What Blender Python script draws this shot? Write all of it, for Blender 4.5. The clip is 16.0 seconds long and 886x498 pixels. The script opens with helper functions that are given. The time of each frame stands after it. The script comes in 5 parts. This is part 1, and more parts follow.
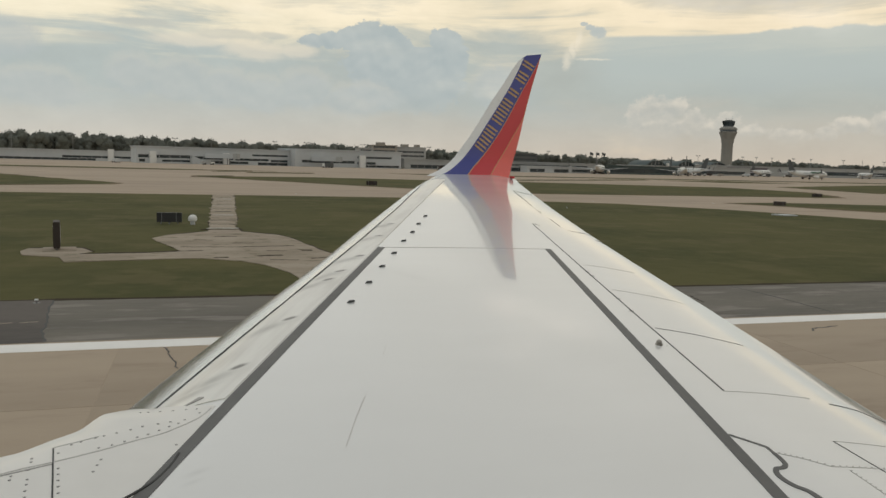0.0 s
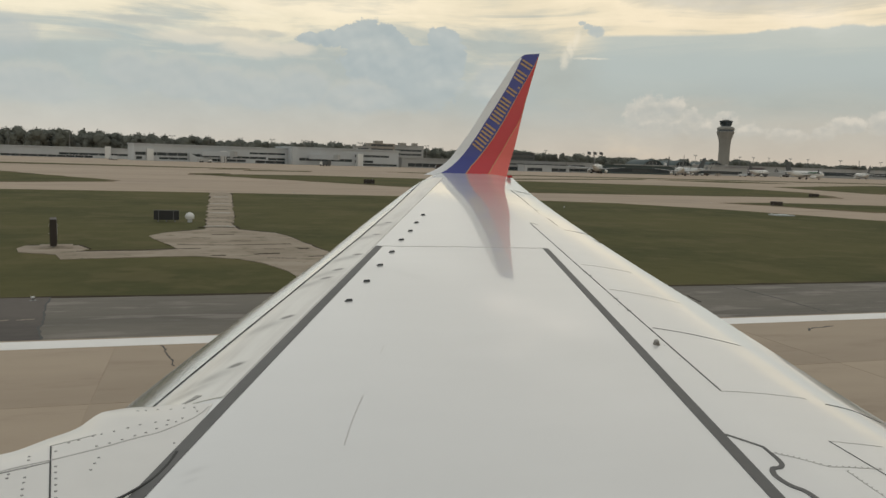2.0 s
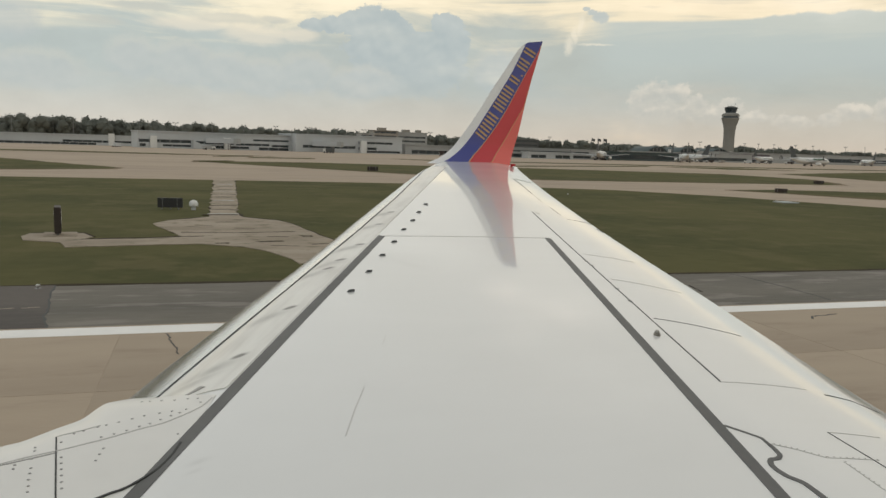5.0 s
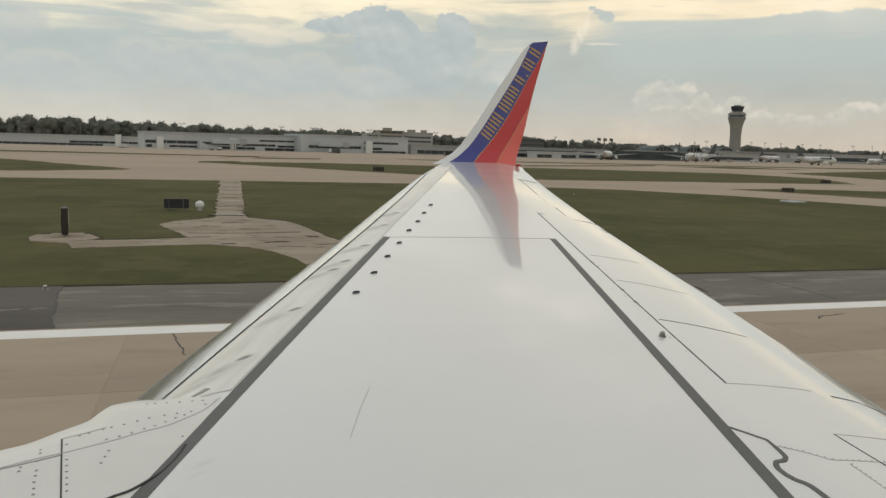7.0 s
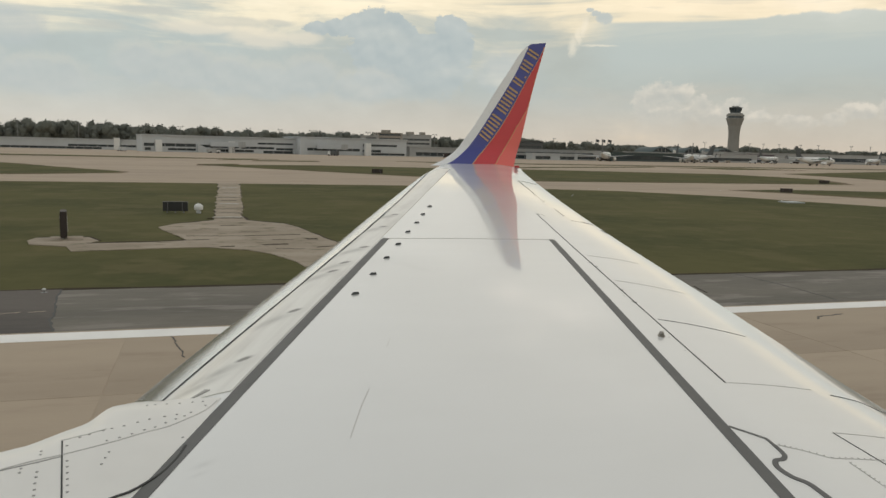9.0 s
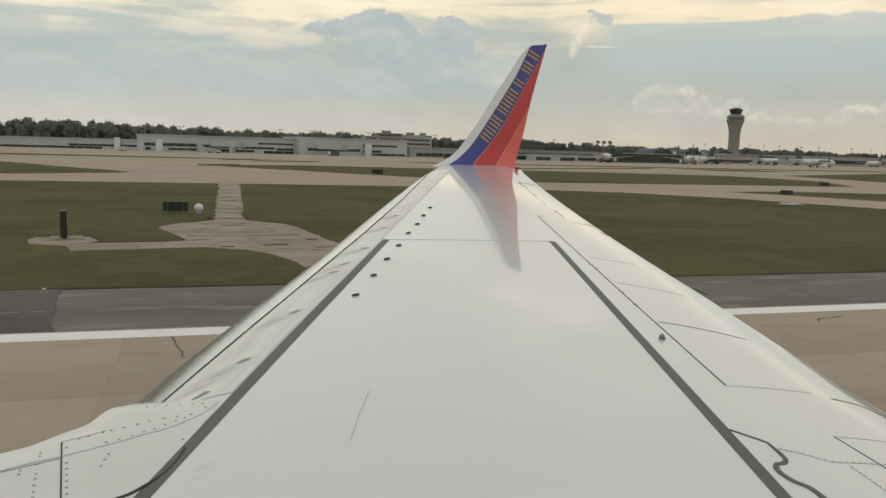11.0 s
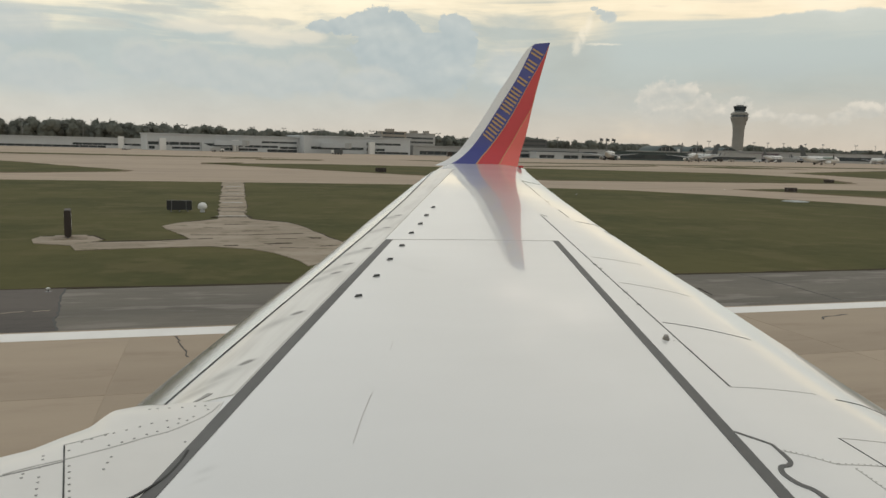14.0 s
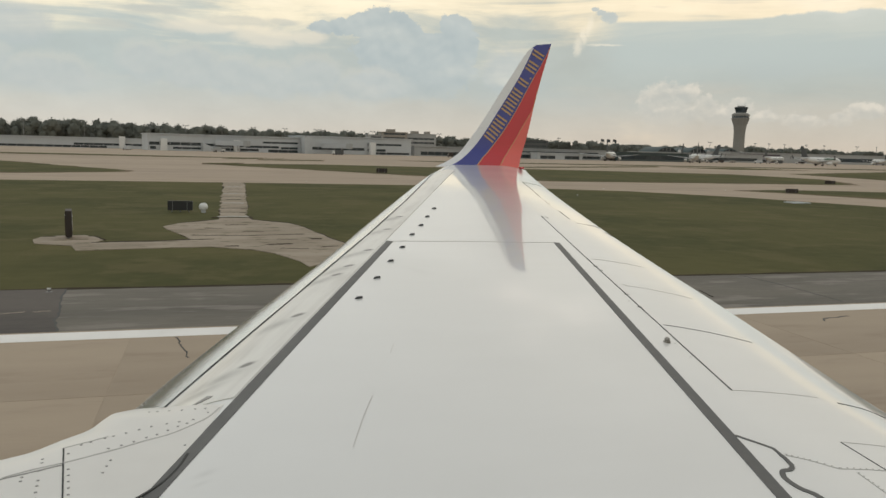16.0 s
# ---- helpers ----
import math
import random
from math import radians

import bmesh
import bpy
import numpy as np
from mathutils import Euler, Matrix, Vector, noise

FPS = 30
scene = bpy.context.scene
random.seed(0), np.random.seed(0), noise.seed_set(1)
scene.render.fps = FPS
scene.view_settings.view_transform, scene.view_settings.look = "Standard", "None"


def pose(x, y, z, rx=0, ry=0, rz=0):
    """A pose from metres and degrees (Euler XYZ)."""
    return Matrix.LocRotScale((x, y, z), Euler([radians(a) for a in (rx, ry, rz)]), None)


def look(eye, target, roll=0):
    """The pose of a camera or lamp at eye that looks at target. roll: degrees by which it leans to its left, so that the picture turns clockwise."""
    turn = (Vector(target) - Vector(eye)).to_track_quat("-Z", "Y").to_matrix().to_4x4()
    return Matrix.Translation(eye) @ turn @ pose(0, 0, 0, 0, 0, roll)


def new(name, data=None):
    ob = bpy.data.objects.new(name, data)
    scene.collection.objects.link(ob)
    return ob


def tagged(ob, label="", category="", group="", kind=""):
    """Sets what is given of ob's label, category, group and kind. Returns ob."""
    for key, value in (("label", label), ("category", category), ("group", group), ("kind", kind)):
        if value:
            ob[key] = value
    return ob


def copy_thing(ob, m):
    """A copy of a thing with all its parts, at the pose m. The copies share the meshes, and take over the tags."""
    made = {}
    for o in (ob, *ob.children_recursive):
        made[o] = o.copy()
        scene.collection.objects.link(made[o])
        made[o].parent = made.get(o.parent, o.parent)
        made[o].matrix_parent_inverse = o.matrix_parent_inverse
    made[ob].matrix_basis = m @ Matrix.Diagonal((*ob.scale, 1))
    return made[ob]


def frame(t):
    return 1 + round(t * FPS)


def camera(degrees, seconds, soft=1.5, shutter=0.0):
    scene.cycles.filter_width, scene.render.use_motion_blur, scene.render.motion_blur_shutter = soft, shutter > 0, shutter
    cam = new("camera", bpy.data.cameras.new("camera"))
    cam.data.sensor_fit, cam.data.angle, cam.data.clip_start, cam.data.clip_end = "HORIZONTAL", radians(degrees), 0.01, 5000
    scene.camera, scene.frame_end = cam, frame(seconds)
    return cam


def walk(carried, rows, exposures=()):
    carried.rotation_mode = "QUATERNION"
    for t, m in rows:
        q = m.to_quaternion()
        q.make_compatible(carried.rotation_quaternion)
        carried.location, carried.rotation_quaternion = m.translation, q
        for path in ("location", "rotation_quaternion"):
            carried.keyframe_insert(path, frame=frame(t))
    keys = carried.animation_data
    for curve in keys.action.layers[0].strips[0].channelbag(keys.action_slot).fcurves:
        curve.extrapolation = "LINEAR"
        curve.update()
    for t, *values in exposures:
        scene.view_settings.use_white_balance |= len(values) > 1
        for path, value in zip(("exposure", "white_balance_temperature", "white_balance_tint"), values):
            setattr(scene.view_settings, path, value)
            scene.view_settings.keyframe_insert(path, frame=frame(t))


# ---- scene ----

# ================= camera =================
cam = camera(59.0, 16.0, soft=1.5)
PATH = [
    (0, -0.005, 0.015, 4.156, 83.71, -1.56, -16.74),
    (0.5, -0.005, -0.002, 4.159, 83.55, -1.60, -16.68),
    (1, -0.007, 0.005, 4.153, 83.63, -1.68, -16.64),
    (1.5, 0.007, 0.006, 4.173, 83.45, -1.64, -16.63),
    (2, -0.011, 0.014, 4.159, 83.62, -1.79, -16.92),
    (2.5, 0.006, 0.010, 4.169, 83.27, -1.57, -17.19),
    (3, -0.001, 0.011, 4.179, 83.20, -1.47, -17.06),
    (3.5, -0.003, 0.001, 4.175, 82.92, -1.55, -16.78),
    (6, -0.004, -0.008, 4.197, 82.65, -1.78, -16.65),
    (6.5, 0.003, 0.006, 4.185, 82.85, -1.58, -16.43),
    (7, 0.005, -0.007, 4.199, 82.65, -1.59, -16.24),
    (7.5, 0.004, 0.011, 4.185, 82.79, -1.44, -16.34),
    (8, 0.003, -0.004, 4.195, 82.58, -1.30, -16.50),
    (8.5, 0.007, 0.010, 4.197, 82.44, -1.32, -16.55),
    (9, 0.002, -0.016, 4.192, 82.80, -1.38, -16.34),
    (11.5, -0.001, 0.001, 4.200, 82.86, -1.64, -16.38),
    (12, -0.004, 0.009, 4.194, 82.82, -1.71, -16.45),
    (12.5, -0.000, 0.000, 4.200, 82.74, -1.86, -16.30),
    (13, 0.006, 0.020, 4.195, 82.80, -1.59, -16.36),
    (13.5, 0.005, 0.019, 4.205, 82.67, -1.34, -16.21),
    (14, 0.008, 0.007, 4.215, 82.70, -1.42, -16.07),
    (14.5, 0.002, -0.002, 4.193, 83.09, -1.40, -16.07),
    (15, 0.004, 0.017, 4.204, 82.78, -1.62, -15.93),
    (15.5, 0.006, 0.012, 4.202, 83.09, -1.34, -16.09),
    (16, 0.012, 0.018, 4.225, 82.74, -1.49, -16.00),
]
walk(cam, [(t, pose(x, y, z, rx, ry, rz)) for t, x, y, z, rx, ry, rz in PATH],
     exposures=[(0, -0.07), (0.5, -0.06), (1, -0.28), (1.5, -0.17), (2, -0.09), (2.5, -0.05), (3, -0.05), (3.5, 0.0), (6, 0.04), (7.5, 0.03), (8.5, 0.06), (9, 0.03),
                (11.5, 0.0), (12.5, 0.0), (13.5, 0.06), (14, 0.07), (14.5, 0.03), (15.5, 0.03), (16, 0.06)])


# ================= node helpers =================
class Graph:
    """Short hand for building a node tree."""

    def __init__(self, tree):
        self.tree = tree
        tree.nodes.clear()

    def node(self, kind, ins=None):
        n = self.tree.nodes.new(kind)
        for k, v in (ins or {}).items():
            self.put(n.inputs[k], v)
        return n

    def put(self, socket, v):
        if isinstance(v, bpy.types.NodeSocket):
            self.tree.links.new(v, socket)
        elif isinstance(v, (tuple, list)) and socket.type == "RGBA" and len(v) == 3:
            socket.default_value = (*v, 1)
        else:
            socket.default_value = v

    def math(self, op, a, b=0.0, c=0.0, clamp=False):
        n = self.node("ShaderNodeMath", {0: a, 1: b, 2: c})
        n.operation, n.use_clamp = op, clamp
        return n.outputs[0]

    def mix(self, f, a, b, blend="MIX"):
        n = self.node("ShaderNodeMix")
        n.data_type, n.blend_type = "RGBA", blend
        for k, v in ((0, f), (6, a), (7, b)):
            self.put(n.inputs[k], v)
        return n.outputs[2]

    def noise(self, vec, scale, detail=4.0, rough=0.55, dist=0.0):
        return self.node("ShaderNodeTexNoise", {"Vector": vec, "Scale": scale, "Detail": detail, "Roughness": rough, "Distortion": dist}).outputs[0]

    def ramp(self, f, stops):
        n = self.node("ShaderNodeValToRGB", {0: f})
        el = n.color_ramp.elements
        while len(el) < len(stops):
            el.new(0.5)
        for e, (p, c) in zip(el, stops):
            e.position = p
            e.color = (c, c, c, 1) if isinstance(c, float) else (*c, 1)
        return n.outputs[0]

    def step(self, v, a, b):
        n = self.node("ShaderNodeMapRange", {0: v, 1: a, 2: b})
        n.interpolation_type = "SMOOTHSTEP"
        return n.outputs[0]

    def scaled(self, vec, s):
        return self.node("ShaderNodeMapping", {"Vector": vec, "Scale": s}).outputs[0]


# ================= world: evening sky with broken cloud =================
SUN_AZ, SUN_EL = 24.0, 30.0      # degrees from +y towards +x, and up
world = bpy.data.worlds.new("evening_sky")
scene.world = world
world.use_nodes = True
g = Graph(world.node_tree)
gen = g.node("ShaderNodeTexCoord").outputs["Generated"]
xyz = g.node("ShaderNodeSeparateXYZ", {0: gen})
az = g.math("MULTIPLY", g.math("ARCTAN2", xyz.outputs[0], xyz.outputs[1]), 57.2958)
el = g.math("MULTIPLY_ADD", g.math("ARCSINE", xyz.outputs[2]), 57.2958, 0.2)
plane = g.node("ShaderNodeCombineXYZ", {0: az, 1: el}).outputs[0]
n_big = g.noise(g.scaled(plane, (0.055, 0.14, 1)), 1.0, 5.0, 0.55)
n_mid = g.noise(g.scaled(plane, (0.34, 0.46, 1)), 1.0, 6.0, 0.62)
n_fine = g.noise(g.scaled(plane, (1.3, 1.5, 1)), 1.0, 7.0, 0.65)
streak = g.noise(g.scaled(plane, (0.07, 0.55, 1)), 1.0, 6.0, 0.6, 0.6)
sky = g.node("ShaderNodeTexSky")
sky.sky_type, sky.sun_disc, sky.sun_elevation, sky.sun_rotation, sky.dust_density = "NISHITA", False, radians(SUN_EL), radians(SUN_AZ), 2.0
clear = g.mix(1.0, sky.outputs[0], (0.085, 0.085, 0.085), "MULTIPLY")
# the cloud sheet: warm near the horizon, blue-grey above it, cream where the evening sun is behind it
lift = g.math("ADD", g.math("MULTIPLY", g.math("SUBTRACT", n_big, 0.5), 7.0), g.math("MULTIPLY", g.math("SUBTRACT", streak, 0.5), 9.0))
elw = g.math("ADD", el, g.math("MULTIPLY", lift, g.step(el, 1.5, 8.0)))
sheet = g.ramp(g.math("DIVIDE", g.math("ADD", elw, 2.0), 92.0), [
    (0.0, (0.60, 0.565, 0.485)), (0.03, (0.655, 0.592, 0.51)), (0.052, (0.585, 0.57, 0.515)), (0.075, (0.505, 0.545, 0.52)), (0.100, (0.51, 0.552, 0.525)),
    (0.113, (0.66, 0.65, 0.56)), (0.124, (0.95, 0.845, 0.64)), (0.140, (1.05, 0.92, 0.695)), (0.152, (0.80, 0.74, 0.60)), (0.172, (0.62, 0.615, 0.57)), (0.25, (0.68, 0.67, 0.62)), (0.36, (0.64, 0.64, 0.615)), (0.55, (0.54, 0.555, 0.56)), (1.0, (0.46, 0.49, 0.53))])
tint = g.mix(g.step(az, -15.0, 45.0), (0.97, 1.0, 1.01), (0.93, 0.908, 0.87))
sheet = g.mix(1.0, sheet, tint, "MULTIPLY")
n_soft = g.noise(g.scaled(plane, (0.11, 0.22, 1)), 1.0, 5.0, 0.6)
shade = g.math("ADD", 0.80, g.math("ADD", g.math("MULTIPLY", n_mid, 0.12), g.math("MULTIPLY", n_soft, 0.28)))
# unseen cloud banding overhead, added to lay soft bands on the wing
shade = g.math("ADD", shade, g.math("MULTIPLY", g.math("SUBTRACT", streak, 0.5), g.math("MULTIPLY", g.step(el, 14.0, 24.0), 0.7)))
sheet = g.mix(1.0, sheet, g.node("ShaderNodeCombineColor", {0: shade, 1: shade, 2: shade}).outputs[0], "MULTIPLY")


def blobs(items, wob, fine, up=0.0, rag=0.75):
    """A field from soft discs (azimuth, elevation, half width, half height), with a ragged edge."""
    total = None
    wx = g.math("MULTIPLY", g.math("SUBTRACT", wob, 0.5), 1.2)
    for a, e, w, h in items:
        dx = g.math("DIVIDE", g.math("ADD", g.math("SUBTRACT", az, a), wx), w)
        dy = g.math("DIVIDE", g.math("ADD", g.math("SUBTRACT", el, e - up), g.math("MULTIPLY", wx, 0.6)), h)
        r2 = g.math("ADD", g.math("MULTIPLY", dx, dx), g.math("MULTIPLY", dy, dy))
        v = g.math("EXPONENT", g.math("MULTIPLY", r2, -1.0))
        total = v if total is None else g.math("MAXIMUM", total, v)
    return g.math("ADD", total, g.math("MULTIPLY", g.math("SUBTRACT", fine, 0.5), rag))


# high veil with a crisp upper edge
veil_top = g.math("SUBTRACT", g.math("ADD", el, g.math("MULTIPLY", g.math("SUBTRACT", n_mid, 0.5), g.math("ADD", 0.12, g.math("MULTIPLY", g.step(az, 36.0, 39.0), 0.9)))), g.math("MULTIPLY", g.step(az, 37.0, 41.0), 0.38))
veil = g.math("MULTIPLY", g.math("MULTIPLY", g.step(az, 25.0, 29.0), g.step(veil_top, 9.35, 9.1)), g.step(el, 4.0, 7.0))
sheet = g.mix(g.math("MULTIPLY", veil, 0.85), sheet, (0.50, 0.555, 0.53))
# the tall cumulus, its foot lost in haze; soft modelling by light from above


def relief(scale, up, gain):
    """Lit and shaded sides of the billows."""
    lo = g.noise(g.scaled(plane, (scale, scale * 1.15, 1)), 1.0, 2.5, 0.5)
    hi = g.noise(g.scaled(g.node("ShaderNodeCombineXYZ", {0: g.math("ADD", az, up * 0.3), 1: g.math("ADD", el, up)}).outputs[0], (scale, scale * 1.15, 1)), 1.0, 2.5, 0.5)
    return g.math("ADD", 0.5, g.math("MULTIPLY", g.math("SUBTRACT", lo, hi), gain), clamp=True)


TALL = [(7.2, 8.35, 0.95, 0.50), (8.6, 8.50, 1.2, 0.62), (9.9, 8.7, 0.9, 0.9), (11.2, 9.0, 1.3, 1.05), (12.4, 8.9, 1.05, 0.95), (13.3, 8.3, 1.1, 0.95), (12.0, 7.2, 2.7, 1.2),
        (16.7, 8.8, 1.2, 0.92), (15.2, 7.6, 1.6, 0.75), (17.2, 7.5, 1.2, 1.2), (14.0, 5.8, 4.3, 2.3)]
tall = blobs(TALL, n_mid, n_fine)
body = g.math("MULTIPLY", g.step(tall, 0.33, 0.45), g.step(el, 2.2, 5.8))
sheet = g.mix(g.math("MULTIPLY", body, 0.92), sheet, g.mix(relief(0.55, 0.5, 1.8), (0.415, 0.48, 0.49), (0.53, 0.575, 0.56)))
# broad dim banks between the cumulus and the horizon
bank = g.math("MULTIPLY", g.math("MULTIPLY", g.step(n_big, 0.42, 0.58), g.step(el, 2.5, 4.0)), g.step(el, 8.0, 5.5))
sheet = g.mix(g.math("MULTIPLY", bank, 0.35), sheet, (0.45, 0.50, 0.495))
# sunlit gap between the masses and the cumulus, crossed by thin grey bars
gap = blobs([(3.4, 7.6, 3.0, 0.75), (-1.0, 8.0, 3.2, 0.55), (6.2, 7.6, 1.6, 0.6)], n_mid, streak, 0.0, 0.7)
sheet = g.mix(g.math("MULTIPLY", g.step(gap, 0.25, 0.8), 0.62), sheet, (0.80, 0.735, 0.60))
bars = blobs([(-4.0, 8.9, 3.0, 0.34), (1.6, 8.55, 2.8, 0.42), (4.6, 8.65, 1.3, 0.28), (-6.5, 7.8, 1.8, 0.3)], n_mid, streak, 0.0, 0.7)
sheet = g.mix(g.math("MULTIPLY", g.step(bars, 0.25, 0.8), 0.55), sheet, (0.53, 0.545, 0.50))
# soft dim masses away from the sun, with paler rims along their tops
MASS = [(-4.6, 5.4, 2.2, 1.5), (-1.6, 5.2, 2.6, 1.6), (1.2, 4.8, 2.4, 1.5), (3.7, 4.5, 2.6, 1.5), (6.8, 5.0, 2.4, 1.5), (-12.0, 7.2, 2.4, 1.5), (-10.4, 4.2, 3.6, 1.4), (-14.5, 5.0, 2.6, 1.6), (10.5, 4.4, 3.2, 1.3), (20.5, 5.6, 2.2, 1.8)]
mass = blobs(MASS, n_mid, n_fine, 0.0, 0.55)
rim = blobs(MASS, n_mid, n_fine, -0.45, 0.55)
sheet = g.mix(g.math("MULTIPLY", g.step(rim, 0.35, 0.75), 0.30), sheet, (0.70, 0.66, 0.565))
sheet = g.mix(g.math("MULTIPLY", g.math("MULTIPLY", g.step(mass, 0.35, 0.72), g.step(el, 2.0, 4.2)), 0.62), sheet, g.mix(relief(0.5, 0.5, 1.8), (0.43, 0.49, 0.495), (0.535, 0.57, 0.555)))
# broken cumulus low down
LOW = [(31.4, 4.45, 1.25, 0.75), (33.0, 4.4, 0.9, 0.7), (30.4, 4.0, 0.8, 0.75), (34.2, 3.75, 0.9, 0.65), (36.4, 3.6, 1.0, 0.6), (35.2, 2.9, 1.9, 0.8), (32.0, 3.1, 2.3, 1.0),
       (38.2, 2.95, 0.9, 0.5), (44.0, 3.3, 1.3, 0.6), (45.8, 3.4, 1.0, 0.9), (42.6, 2.8, 0.9, 0.5), (40.4, 2.6, 1.6, 0.6)]
low = g.step(blobs(LOW, n_mid, n_fine, 0.0, 1.25), 0.26, 0.62)
sunk = g.step(blobs(LOW, n_mid, n_fine, 0.45, 1.25), 0.20, 0.80)
low = g.math("MULTIPLY", low, g.step(el, 1.4, 3.4))
puff = relief(0.9, 0.35, 2.2)
sheet = g.mix(g.math("MULTIPLY", low, 0.55), sheet, g.mix(puff, (0.515, 0.515, 0.475), (0.625, 0.60, 0.53)))
sheet = g.mix(g.math("MULTIPLY", g.math("MULTIPLY", low, g.math("SUBTRACT", 1.0, sunk)), g.math("MULTIPLY", puff, 0.55)), sheet, (0.84, 0.765, 0.645))
wisp = blobs([(27.4, 9.5, 0.72, 0.42), (26.8, 9.75, 0.5, 0.24), (26.3, 9.98, 0.3, 0.16)], n_mid, n_fine, 0.0, 1.0)
sheet = g.mix(g.math("MULTIPLY", g.step(wisp, 0.32, 0.62), 0.85), sheet, (0.49, 0.54, 0.53))
trail = blobs([(26.1, 8.9, 0.26, 0.7), (25.8, 8.3, 0.30, 0.8), (25.5, 7.7, 0.36, 0.6), (27.2, 7.72, 1.5, 0.10)], n_mid, n_fine, 0.0, 1.1)
sheet = g.mix(g.math("MULTIPLY", g.step(trail, 0.15, 1.0), 0.55), sheet, (0.90, 0.82, 0.66))
cover = g.math("SUBTRACT", 1.0, g.math("MULTIPLY", g.step(n_big, 0.55, 0.8), 0.25))
total = g.mix(cover, clear, sheet)
g.node("ShaderNodeOutputWorld", {0: g.node("ShaderNodeBackground", {0: total, 1: 1.0}).outputs[0]})

sun = new("sun", bpy.data.lights.new("sun", "SUN"))
sun.data.energy, sun.data.angle, sun.data.color = 0.36, radians(110), (1.0, 0.92, 0.80)
sd = Vector((math.sin(radians(SUN_AZ)) * math.cos(radians(SUN_EL)), math.cos(radians(SUN_AZ)) * math.cos(radians(SUN_EL)), math.sin(radians(SUN_EL))))
sun.matrix_world = look(sd * 50, (0, 0, 0))


